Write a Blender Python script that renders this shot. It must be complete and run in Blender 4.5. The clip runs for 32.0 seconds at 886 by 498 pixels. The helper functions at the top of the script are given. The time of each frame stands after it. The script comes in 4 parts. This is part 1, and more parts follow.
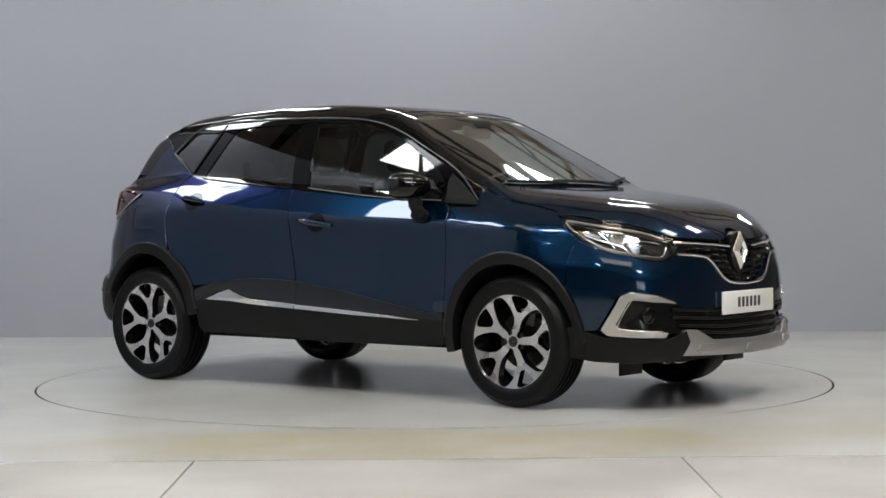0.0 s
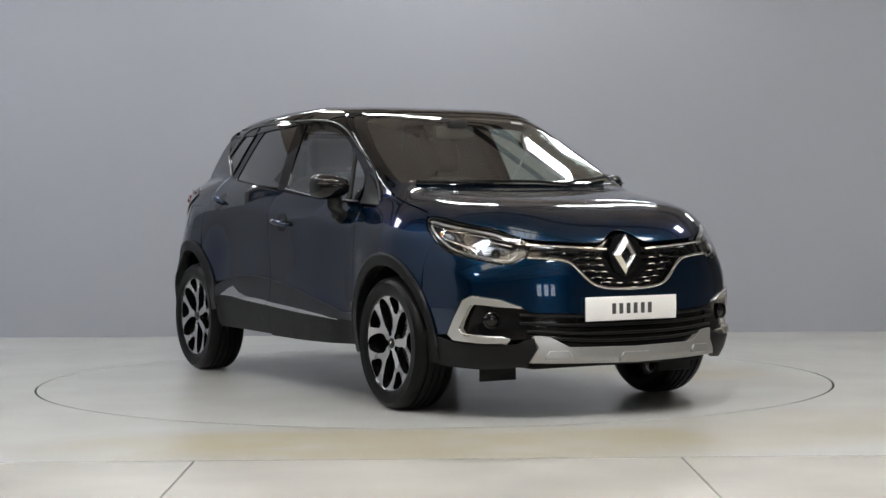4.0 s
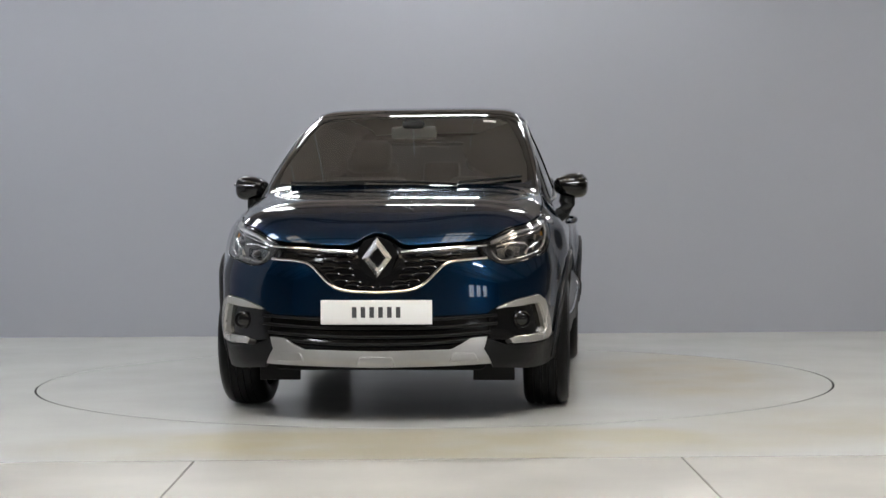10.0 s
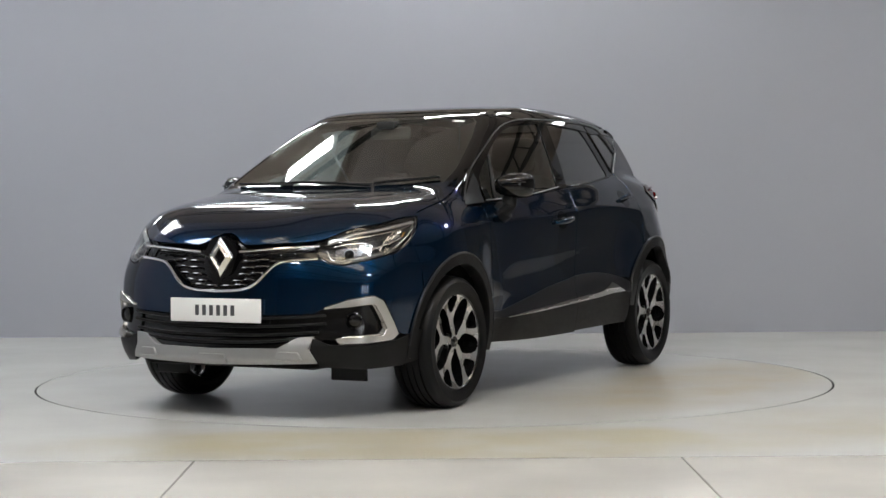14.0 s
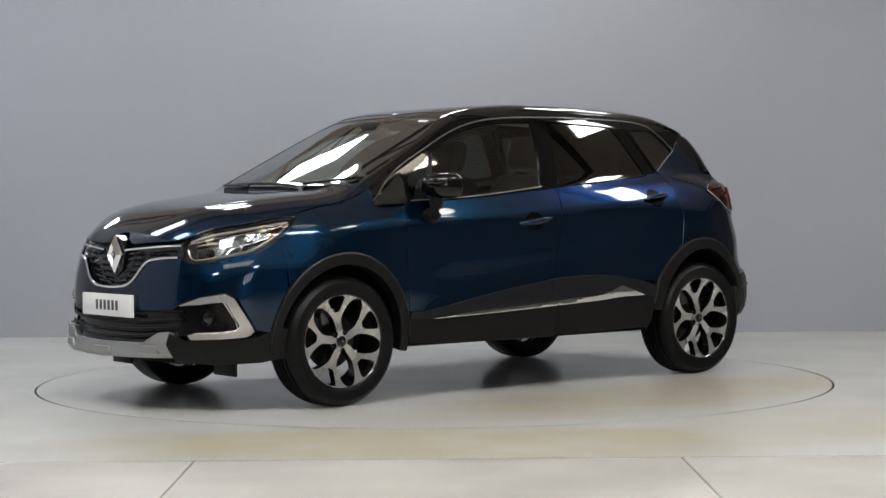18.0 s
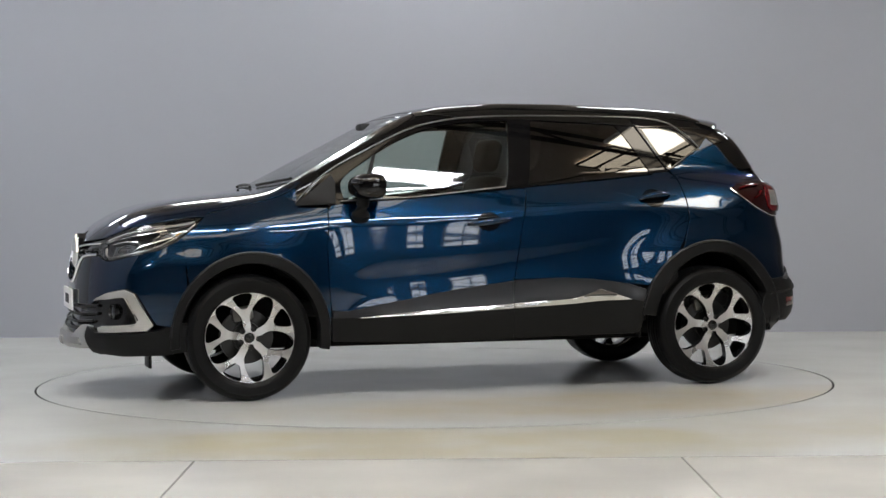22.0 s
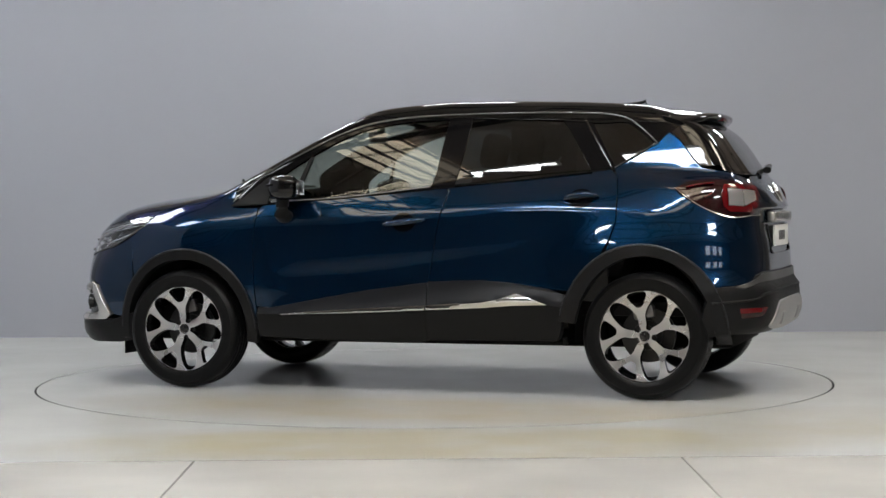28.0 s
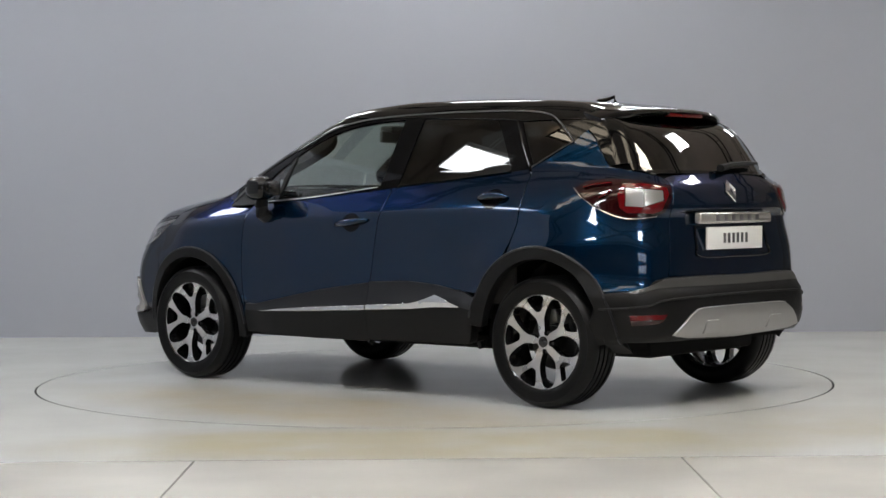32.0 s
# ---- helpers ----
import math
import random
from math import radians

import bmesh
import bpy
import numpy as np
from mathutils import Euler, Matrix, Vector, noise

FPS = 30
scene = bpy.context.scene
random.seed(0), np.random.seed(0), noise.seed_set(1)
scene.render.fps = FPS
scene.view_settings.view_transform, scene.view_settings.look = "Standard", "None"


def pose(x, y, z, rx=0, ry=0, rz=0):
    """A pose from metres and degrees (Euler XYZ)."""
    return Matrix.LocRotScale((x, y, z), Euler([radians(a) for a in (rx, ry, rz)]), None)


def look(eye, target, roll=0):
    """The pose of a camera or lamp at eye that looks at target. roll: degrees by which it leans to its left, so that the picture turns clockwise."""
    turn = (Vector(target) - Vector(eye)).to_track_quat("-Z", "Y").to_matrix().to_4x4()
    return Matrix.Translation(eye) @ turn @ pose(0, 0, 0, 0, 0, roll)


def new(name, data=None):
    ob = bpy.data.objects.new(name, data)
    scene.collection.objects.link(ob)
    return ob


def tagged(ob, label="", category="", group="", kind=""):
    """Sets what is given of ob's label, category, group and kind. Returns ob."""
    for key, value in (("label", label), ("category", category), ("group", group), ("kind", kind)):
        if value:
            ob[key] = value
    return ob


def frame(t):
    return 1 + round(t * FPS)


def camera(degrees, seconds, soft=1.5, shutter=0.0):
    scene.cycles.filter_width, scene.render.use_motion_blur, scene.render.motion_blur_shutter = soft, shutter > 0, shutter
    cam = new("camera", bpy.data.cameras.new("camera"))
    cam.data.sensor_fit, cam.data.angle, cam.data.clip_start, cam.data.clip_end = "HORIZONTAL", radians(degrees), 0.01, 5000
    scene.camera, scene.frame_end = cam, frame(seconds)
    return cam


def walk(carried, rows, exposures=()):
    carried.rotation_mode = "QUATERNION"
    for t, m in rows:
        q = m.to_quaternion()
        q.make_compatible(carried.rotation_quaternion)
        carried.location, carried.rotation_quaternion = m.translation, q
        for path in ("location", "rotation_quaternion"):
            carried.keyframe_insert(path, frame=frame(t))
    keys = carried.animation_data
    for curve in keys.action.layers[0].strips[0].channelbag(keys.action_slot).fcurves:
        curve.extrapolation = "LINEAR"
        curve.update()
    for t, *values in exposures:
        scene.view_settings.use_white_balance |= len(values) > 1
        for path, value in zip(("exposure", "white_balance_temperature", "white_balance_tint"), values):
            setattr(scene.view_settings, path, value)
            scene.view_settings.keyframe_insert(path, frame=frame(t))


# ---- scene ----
from mathutils import geometry

cam = camera(27.65, 32.0, soft=1.5)
EYE = Vector((0, -10.372, 1.0166))
PITCH, YAW, ROLL = radians(-1.455), radians(0.2921), -0.4162
AIM = EYE + Vector((math.sin(YAW) * math.cos(PITCH), math.cos(YAW) * math.cos(PITCH), math.sin(PITCH)))
walk(cam, [(0, look(EYE, AIM, ROLL)), (32, look(EYE, AIM, ROLL))])

# ---- light ----
world = bpy.data.worlds.new("hall_air")
scene.world = world
world.use_nodes = True
world.node_tree.nodes["Background"].inputs["Color"].default_value = (0.02, 0.02, 0.021, 1)
world.node_tree.nodes["Background"].inputs["Strength"].default_value = 0.3


# ---- materials ----
def material(name, colour, rough=.5, metal=0.0, coat=0.0, spec=.5, grain=0.0, size=8.0, bump=0.0, fine=60.0, emit=0.0, coat_rough=.03):
    m = bpy.data.materials.new(name)
    m.use_nodes = True
    n, l = m.node_tree.nodes, m.node_tree.links
    b = n["Principled BSDF"]
    b.inputs["Base Color"].default_value = (*colour, 1)
    b.inputs["Roughness"].default_value = rough
    b.inputs["Metallic"].default_value = metal
    b.inputs["Coat Weight"].default_value = coat
    b.inputs["Coat Roughness"].default_value = coat_rough
    b.inputs["Specular IOR Level"].default_value = spec
    if emit:
        b.inputs["Emission Color"].default_value = (*colour, 1)
        b.inputs["Emission Strength"].default_value = emit
    co = n.new("ShaderNodeTexCoord")
    if grain:
        tex = n.new("ShaderNodeTexNoise")
        tex.inputs["Scale"].default_value = size
        tex.inputs["Detail"].default_value = 6
        l.new(co.outputs["Object"], tex.inputs["Vector"])
        ramp = n.new("ShaderNodeMapRange")
        ramp.inputs["To Min"].default_value, ramp.inputs["To Max"].default_value = 1 - grain, 1 + grain
        l.new(tex.outputs["Fac"], ramp.inputs["Value"])
        mul = n.new("ShaderNodeMix")
        mul.data_type, mul.blend_type = "RGBA", "MULTIPLY"
        mul.inputs["Factor"].default_value = 1
        mul.inputs["A"].default_value = (*colour, 1)
        l.new(ramp.outputs["Result"], mul.inputs["B"])
        l.new(mul.outputs["Result"], b.inputs["Base Color"])
        rr = n.new("ShaderNodeMapRange")
        rr.inputs["To Min"].default_value, rr.inputs["To Max"].default_value = rough * .8, min(1, rough * 1.2)
        l.new(tex.outputs["Fac"], rr.inputs["Value"])
        l.new(rr.outputs["Result"], b.inputs["Roughness"])
    if bump:
        tex = n.new("ShaderNodeTexNoise")
        tex.inputs["Scale"].default_value = fine
        tex.inputs["Detail"].default_value = 4
        l.new(co.outputs["Object"], tex.inputs["Vector"])
        bp = n.new("ShaderNodeBump")
        bp.inputs["Strength"].default_value = bump
        bp.inputs["Distance"].default_value = .002
        l.new(tex.outputs["Fac"], bp.inputs["Height"])
        l.new(bp.outputs["Normal"], b.inputs["Normal"])
    return m


def glass(name, tint, low=.08, rough=.01):
    """A single sheet: clear with a tint, gloss by Fresnel."""
    m = bpy.data.materials.new(name)
    m.use_nodes = True
    n, l = m.node_tree.nodes, m.node_tree.links
    n.remove(n["Principled BSDF"])
    clear, gloss, mix, facing = n.new("ShaderNodeBsdfTransparent"), n.new("ShaderNodeBsdfGlossy"), n.new("ShaderNodeMixShader"), n.new("ShaderNodeLayerWeight")
    steep, amount = n.new("ShaderNodeMath"), n.new("ShaderNodeMath")
    facing.inputs["Blend"].default_value = .5
    steep.operation, amount.operation = "POWER", "MULTIPLY_ADD"
    steep.inputs[1].default_value, amount.inputs[1].default_value, amount.inputs[2].default_value = 3.0, .9, low
    clear.inputs["Color"].default_value = (*tint, 1)
    gloss.inputs["Roughness"].default_value = rough
    l.new(facing.outputs["Facing"], steep.inputs[0])
    l.new(steep.outputs["Value"], amount.inputs[0])
    l.new(amount.outputs["Value"], mix.inputs["Fac"])
    l.new(clear.outputs["BSDF"], mix.inputs[1])
    l.new(gloss.outputs["BSDF"], mix.inputs[2])
    l.new(mix.outputs["Shader"], n["Material Output"].inputs["Surface"])
    return m


PAINT = material("blue_metallic_paint", (.0007, .0188, .054), rough=.24, metal=.85, coat=1, grain=.05, size=900)
edge = PAINT.node_tree.nodes["Principled BSDF"].inputs
edge["Specular Tint"].default_value = (.04, .10, .17, 1)
edge["Coat IOR"].default_value = 1.5
BLACK = material("black_gloss_paint", (.003, .003, .0032), rough=.04)
FRAMEBLACK = material("satin_black_frame", (.004, .004, .0045), rough=.05, spec=.2)
PLASTIC = material("black_grained_plastic", (.0055, .0055, .0058), rough=.46, spec=.19, grain=.12, size=30, bump=.15, fine=900)
DARK = material("dark_underside", (.0035, .0035, .0035), rough=.9, spec=.2)
RUBBER = material("tyre_rubber", (.0045, .0045, .0048), rough=.40, spec=.15, grain=.15, size=25, bump=.1, fine=300)
CHROME = material("bright_chrome", (.78, .78, .78), rough=.08, metal=1)
SATIN = material("satin_silver_plastic", (.36, .36, .355), rough=.36, metal=.7, grain=.05, size=30)
MOULD = material("dark_satin_moulding", (.13, .13, .13), rough=.3, metal=.9)
ALLOY = material("machined_alloy", (.57, .565, .565), rough=.28, metal=.85, grain=.015, size=8)
GLOSSBLACK = material("gloss_black_plastic", (.005, .005, .0055), rough=.12)
DARKCHROME = material("headlight_reflector", (.10, .10, .104), rough=.22, metal=.9)
LAMPBACK = material("dark_headlight_back", (.05, .05, .052), rough=.3, metal=.8)
CHROMEDIM = material("brushed_chrome", (.78, .78, .78), rough=.2, metal=1)
SATINWHITE = material("silver_white_lamp", (.52, .51, .49), rough=.22, metal=.7)
UPPERTRIM = material("grey_door_plastic", (.0075, .0080, .0105), rough=.32, spec=.42, bump=.04, fine=700)
BARREL = material("dark_wheel_barrel", (.012, .012, .013), rough=.16)
CAST = material("cast_caliper_metal", (.26, .255, .25), rough=.4, metal=.8, grain=.2, size=20)
STEEL = material("brake_steel", (.05, .05, .05), rough=.35, metal=1)
WHITE = material("white_plate", (.80, .80, .79), rough=.35)
INK = material("dark_grey_ink", (.05, .05, .055), rough=.5)
RED = material("red_lens", (.09, .002, .004), rough=.1, coat=.35)
DARKRED = material("dark_red_lens", (.014, .0006, .001), rough=.08, coat=.35)
CLOTH = material("seat_cloth", (.022, .022, .023), rough=.9, grain=.2, size=60)
TRIMGREY = material("grey_interior_trim", (.10, .10, .10), rough=.7)
LINER = material("pale_headlining", (.34, .33, .31), rough=.9)
AMBER = material("amber_reflector", (.55, .22, .02), rough=.15)
TINT = glass("pale_green_glass", (.72, .80, .76))
SCREEN = glass("windscreen_glass", (.74, .80, .76), .09, .025)
PRIVACY = glass("dark_privacy_glass", (.045, .05, .052))
LENS = glass("clear_lens", (.92, .93, .94), .045)


# ---- mesh helpers ----
def link(name, verts, faces, mat, parent=None, normals=None, smooth=True, label=""):
    me = bpy.data.meshes.new(name)
    me.from_pydata([tuple(v) for v in verts], [], [tuple(int(i) for i in f) for f in faces])
    me.materials.append(mat)
    me.polygons.foreach_set("use_smooth", [smooth] * len(me.polygons))
    if normals is not None:
        me.normals_split_custom_set_from_vertices([tuple(n) for n in normals])
    ob = new(name, me)
    if parent:
        ob.parent = parent
    if label:
        ob["label"] = label
    return ob


def part(name, bm, mat, parent=None, label="", smooth=True, sharp=35):
    bmesh.ops.recalc_face_normals(bm, faces=bm.faces)
    me = bpy.data.meshes.new(name)
    bm.to_mesh(me)
    bm.free()
    me.materials.append(mat)
    if smooth:
        me.shade_smooth()
        me.set_sharp_from_angle(angle=radians(sharp))
    ob = new(name, me)
    if parent:
        ob.parent = parent
    if label:
        ob["label"] = label
    return ob


def box(bm, x0, x1, y0, y1, z0, z1, bevel=.01, m=None, seg=2):
    g = bmesh.ops.create_cube(bm, size=1)
    vs = g["verts"]
    for v in vs:
        v.co = Vector(((x0 + x1) / 2 + v.co.x * (x1 - x0), (y0 + y1) / 2 + v.co.y * (y1 - y0), (z0 + z1) / 2 + v.co.z * (z1 - z0)))
    if bevel:
        es = list({e for v in vs for e in v.link_edges})
        r = bmesh.ops.bevel(bm, geom=es, offset=bevel, segments=seg, affect="EDGES", profile=.5)
        vs = list({v for f in r["faces"] for v in f.verts} | {v for v in vs if v.is_valid})
    if m:
        bmesh.ops.transform(bm, matrix=m, verts=vs)
    return vs


def revolve(profile, n, axis="y"):
    """Closed profile of (radius, along) turned round an axis through the origin."""
    verts, faces, k = [], [], len(profile)
    for i in range(n):
        c, s = math.cos(2 * math.pi * i / n), math.sin(2 * math.pi * i / n)
        for r, a in profile:
            verts.append((r * c, a, r * s) if axis == "y" else (r * c, r * s, a))
    for i in range(n):
        for j in range(k - 1):
            a, b = i * k + j, (i + 1) % n * k + j
            faces.append((a, a + 1, b + 1, b))
    return verts, faces


def turned(name, profile, n, mat, parent=None, axis="y", label="", sharp=35):
    v, f = revolve(profile, n, axis)
    bm = bmesh.new()
    bv = [bm.verts.new(p) for p in v]
    for q in f:
        bm.faces.new([bv[i] for i in q])
    bmesh.ops.remove_doubles(bm, verts=bm.verts, dist=1e-5)
    return part(name, bm, mat, parent, label, sharp=sharp)


def tube(name, pts, radius, mat, parent=None, n=8, flat=1.0, label="", closed=False):
    """A rod along a line of points, its section n-sided."""
    pts = [Vector(p) for p in pts]
    k = len(pts)
    verts, faces = [], []
    for i, p in enumerate(pts):
        a, b = (pts[(i - 1) % k], pts[(i + 1) % k]) if closed else (pts[max(i - 1, 0)], pts[min(i + 1, k - 1)])
        t = (b - a).normalized()
        up = Vector((0, 0, 1)) if abs(t.z) < .9 else Vector((1, 0, 0))
        s = t.cross(up).normalized()
        u = s.cross(t)
        r = radius(i / (k - 1)) if callable(radius) else radius
        for j in range(n):
            w = 2 * math.pi * j / n
            verts.append(p + s * math.cos(w) * r + u * math.sin(w) * r * flat)
    for i in range(k if closed else k - 1):
        for j in range(n):
            q, q2, i2 = j, (j + 1) % n, (i + 1) % k
            faces.append((i * n + q, i * n + q2, i2 * n + q2, i2 * n + q))
    if not closed:
        faces += [tuple(range(n))[::-1], tuple((k - 1) * n + j for j in range(n))]
    bm = bmesh.new()
    bv = [bm.verts.new(p) for p in verts]
    for f in faces:
        bm.faces.new([bv[i] for i in f])
    return part(name, bm, mat, parent, label)


def spline(pts, per=6, closed=False):
    """Rounded line through the points (Catmull-Rom)."""
    p = np.array(pts, float)
    k = len(p)
    out = []
    for i in range(k if closed else k - 1):
        a, b, c, d = (p[(i + j - 1) % k] for j in range(4)) if closed else (p[max(i - 1, 0)], p[i], p[i + 1], p[min(i + 2, k - 1)])
        for t in np.linspace(0, 1, per, endpoint=False):
            out.append(.5 * (2 * b + (c - a) * t + (2 * a - 5 * b + 4 * c - d) * t * t + (3 * b - a - 3 * c + d) * t ** 3))
    if not closed:
        out.append(p[-1])
    return np.array(out)


# ---- the car's body surface: F > 0 inside ----
def ip(x, *pts):
    """Smooth curve through (x, value) pairs, in rising x (monotone cubic)."""
    px = np.array(pts[0::2], float); py = np.array(pts[1::2], float)
    d = np.diff(py) / np.diff(px); m = np.empty_like(py)
    m[0], m[-1] = d[0], d[-1]
    m[1:-1] = np.where(d[1:] * d[:-1] > 0, 2 * d[1:] * d[:-1] / (d[1:] + d[:-1] + 1e-12), 0)
    x = np.clip(x, px[0], px[-1]); i = np.clip(np.searchsorted(px, x) - 1, 0, len(px) - 2)
    h = px[i + 1] - px[i]; t = (x - px[i]) / h
    return (py[i] * (1 + 2 * t) * (1 - t) ** 2 + m[i] * h * t * (1 - t) ** 2 + py[i + 1] * t * t * (3 - 2 * t) + m[i + 1] * h * t * t * (t - 1))


def smin(a, b, k):
    h = np.maximum(k - np.abs(a - b), 0) / k
    return np.minimum(a, b) - h * h * k / 4


def sstep(t):
    t = np.clip(t, 0, 1); return t * t * (3 - 2 * t)


def side_width(x, z):
    w = ip(z, .2, .80, .3, .825, .45, .846, .55, .852, .65, .851, .75, .848, .9, .843, 1.3, .843)
    d = z - ip(x, -1.9, .945, -1.45, .955, -1.1, .985, -.8, .99, -.2, .957, .4, .921, .9, .905, 1.4, .90)
    steep = ip(x, -1.9, .46, -1.45, .48, -1.0, .62, -.5, .58, .2, .50, .9, .45, 1.4, .43)
    w = w - .5 * steep * (np.sqrt(d * d + .0003) + d) - .45 * np.maximum(d, 0) ** 2 - .026 * sstep((z - .68) / .15) * sstep((x - 1.35) / .25)
    plan = ip(x, -2.0, -.10, -1.7, -.035, -1.3, 0, -.6, .004, .0, .004, .35, .001, .80, -.013, 1.05, -.009, 1.3, .0, 1.7, -.04, 2.2, -.16)
    flare = .030 * np.exp(-((x - 1.30) / .36) ** 4) + .044 * np.exp(-((x + 1.30) / .42) ** 4)
    flare = flare * sstep((1.02 - z) / .30)
    trim = ip(x, -1.0, .50, -.62, .515, -.13, .463, .72, .42, .95, .41)
    ledge = .024 * np.clip((trim + .11 - z) / .11, 0, 1) ** 2 * sstep((x + 1.0) / .15) * sstep((.90 - x) / .3)
    sweep = ip(x, -1.15, .86, -.6, .74, .1, .65, .8, .60)
    scoop = .006 * np.exp(-((z - sweep) / .085) ** 2) * sstep((x + 1.15) / .3) * sstep((.85 - x) / .3)
    return w + plan + flare + ledge - scoop


def lower(x, y, z):
    a = np.abs(y)
    f1 = side_width(x, z) - a
    hood = ip(x, -2.0, 1.12, -1.5, 1.165, -1.1, 1.20, -.3, 1.16, .5, 1.11, .85, 1.10, 1.1, 1.106, 1.3, 1.086, 1.5, 1.063, 1.66, 1.041, 1.79, 1.013, 1.88, .980, 1.96, .940, 2.04, .897, 2.12, .83, 2.2, .6)
    edge = np.where(x > .6, ip(x, .5, 1.10, .66, 1.09, .85, 1.07, 1.1, 1.062, 1.3, 1.030, 1.5, .985, 1.74, .918, 1.93, .838, 2.05, .757, 2.12, .675, 2.2, .445), hood)
    drop = np.maximum(hood - edge, 0) * (a / .74) ** 5
    f2 = (hood - drop - z) * .93
    xf = ip(z, .2, 2.10, .25, 2.165, .285, 2.188, .34, 2.178, .46, 2.148, .58, 2.144, .70, 2.130, .78, 2.113, .86, 2.082, .95, 2.02, 1.1, 1.85)
    f3 = (xf - (.33 + .13 * sstep((z - .62) / .3) + .09 * sstep((.36 - z) / .1)) * (a / .85) ** 3.1 - x) * .9
    xr = ip(z, .2, -1.72, .31, -1.80, .36, -1.90, .45, -1.922, .55, -1.915, .60, -1.885, .75, -1.878, .88, -1.853, .95, -1.846, 1.06, -1.84, 1.2, -1.76, 1.4, -1.6)
    f4 = (x - xr - (.16 + .06 * sstep((z - .55) / .15) + .07 * sstep((z - .80) / .2)) * (a / .80) ** 7) * .9
    f = smin(f1, f2, .10)
    f = smin(f, f3, .07)
    return smin(f, f4, .09)


def cabin(x, y, z):
    a = np.abs(y)
    yb = .775 - .080 * (np.abs(x) / 1.42) ** 2.2
    h = z - 1.05
    g1 = (yb - .31 * h - .22 * np.maximum(h, 0) ** 2 - a) * .93
    roof = ip(x, -1.8, 1.43, -1.526, 1.496, -1.28, 1.532, -1.09, 1.551, -.8, 1.566, -.45, 1.577, -.2, 1.578, .1, 1.562, .35, 1.532, .6, 1.48, 1.0, 1.34)
    g2 = (roof - .022 * (a / .6) ** 4 - z)
    xw = 1.165 - (z - 1.115) * 1.94
    g3 = (xw - .10 * (a / .70) ** 2.2 - x) * .5
    xr = ip(z, .9, -1.96, 1.2, -1.765, 1.37, -1.645, 1.42, -1.585, 1.46, -1.50, 1.52, -1.36)
    g4 = (x - xr - .09 * (a / .60) ** 3) * .75
    g = smin(g1, g2, .075)
    g = smin(g, g3, .05)
    g = smin(g, g4, .05)
    return smin(g, z - .97, .04)


def F(x, y, z):
    return -smin(-lower(x, y, z), -cabin(x, y, z), .03)


def grad(P):
    e = 1e-3; G = np.empty_like(P)
    for i in range(3):
        d = np.zeros(3); d[i] = e
        G[:, i] = F(*(P + d).T) - F(*(P - d).T)
    return -G / (np.linalg.norm(G, axis=1, keepdims=True) + 1e-12)


def cast(O, D, reach, n=90):
    """First crossing of the body's surface along the rays O + s D, 0 <= s <= reach; the nearest approach where a ray misses."""
    O = np.asarray(O, float); D = np.asarray(D, float)
    s = np.linspace(0, reach, n)
    V = np.stack([F(*(O + D * k).T) for k in s])
    inside = V > 0; first = inside.argmax(0); miss = ~inside.any(0)
    hi = s[first]; lo = s[np.maximum(first - 1, 0)]
    for _ in range(20):
        m = (lo + hi) / 2; f = F(*(O + D * m[:, None]).T) > 0
        hi = np.where(f, m, hi); lo = np.where(f, lo, m)
    hi = np.where(miss, s[V.argmax(0)], hi)
    P = O + D * hi[:, None]
    return P, grad(P)


# maps between two numbers and the surface: side (x, z), front (degrees, z), rear (degrees, z), top (x, y), face (y, z), back (y, z)
def on(kind, uv, sgn=1):
    uv = np.atleast_2d(np.asarray(uv, float))
    u, v, o = uv[:, 0], uv[:, 1], np.zeros(len(uv))
    one = o + 1
    if kind == "side":
        return cast(np.stack([u, sgn * 1.1 * one, v], 1), np.stack([o, -sgn * one, o], 1), 1.1)
    if kind == "front":
        c, s = np.cos(np.radians(u)), np.sin(np.radians(u))
        return cast(np.stack([1.2 + 1.3 * c, 1.3 * s, v], 1), np.stack([-c, -s, o], 1), 1.3)
    if kind == "rear":
        c, s = np.cos(np.radians(u)), np.sin(np.radians(u))
        return cast(np.stack([-1.1 - 1.3 * c, 1.3 * s, v], 1), np.stack([c, -s, o], 1), 1.3)
    if kind == "top":
        return cast(np.stack([u, v, 1.8 * one], 1), np.stack([o, o, -one], 1), 1.6)
    if kind == "face":
        return cast(np.stack([2.4 * one, u, v], 1), np.stack([-one, o, o], 1), 2.6, 160)
    return cast(np.stack([-2.2 * one, u, v], 1), np.stack([one, o, o], 1), 1.6)


def back_to(kind, P):
    if kind == "side":
        return P[:, [0, 2]]
    if kind == "front":
        return np.stack([np.degrees(np.arctan2(P[:, 1], P[:, 0] - 1.2)), P[:, 2]], 1)
    if kind == "rear":
        return np.stack([np.degrees(np.arctan2(P[:, 1], -1.1 - P[:, 0])), P[:, 2]], 1)
    if kind == "top":
        return P[:, [0, 1]]
    return P[:, [1, 2]]


def inside(pts, poly):
    x, y = pts[:, 0], pts[:, 1]
    r = np.zeros(len(pts), bool)
    q = np.roll(poly, -1, 0)
    for (x0, y0), (x1, y1) in zip(poly, q):
        c = (y0 > y) != (y1 > y)
        r ^= c & (x < (x1 - x0) * (y - y0) / (y1 - y0 + 1e-15) + x0)
    return r


def dense(poly, step, scale):
    out, k = [], len(poly)
    for i in range(k):
        a, b = poly[i], poly[(i + 1) % k]
        n = max(1, int(np.ceil(np.linalg.norm((b - a) * scale) / step)))
        out += [a + (b - a) * j / n for j in range(n)]
    return np.array(out)


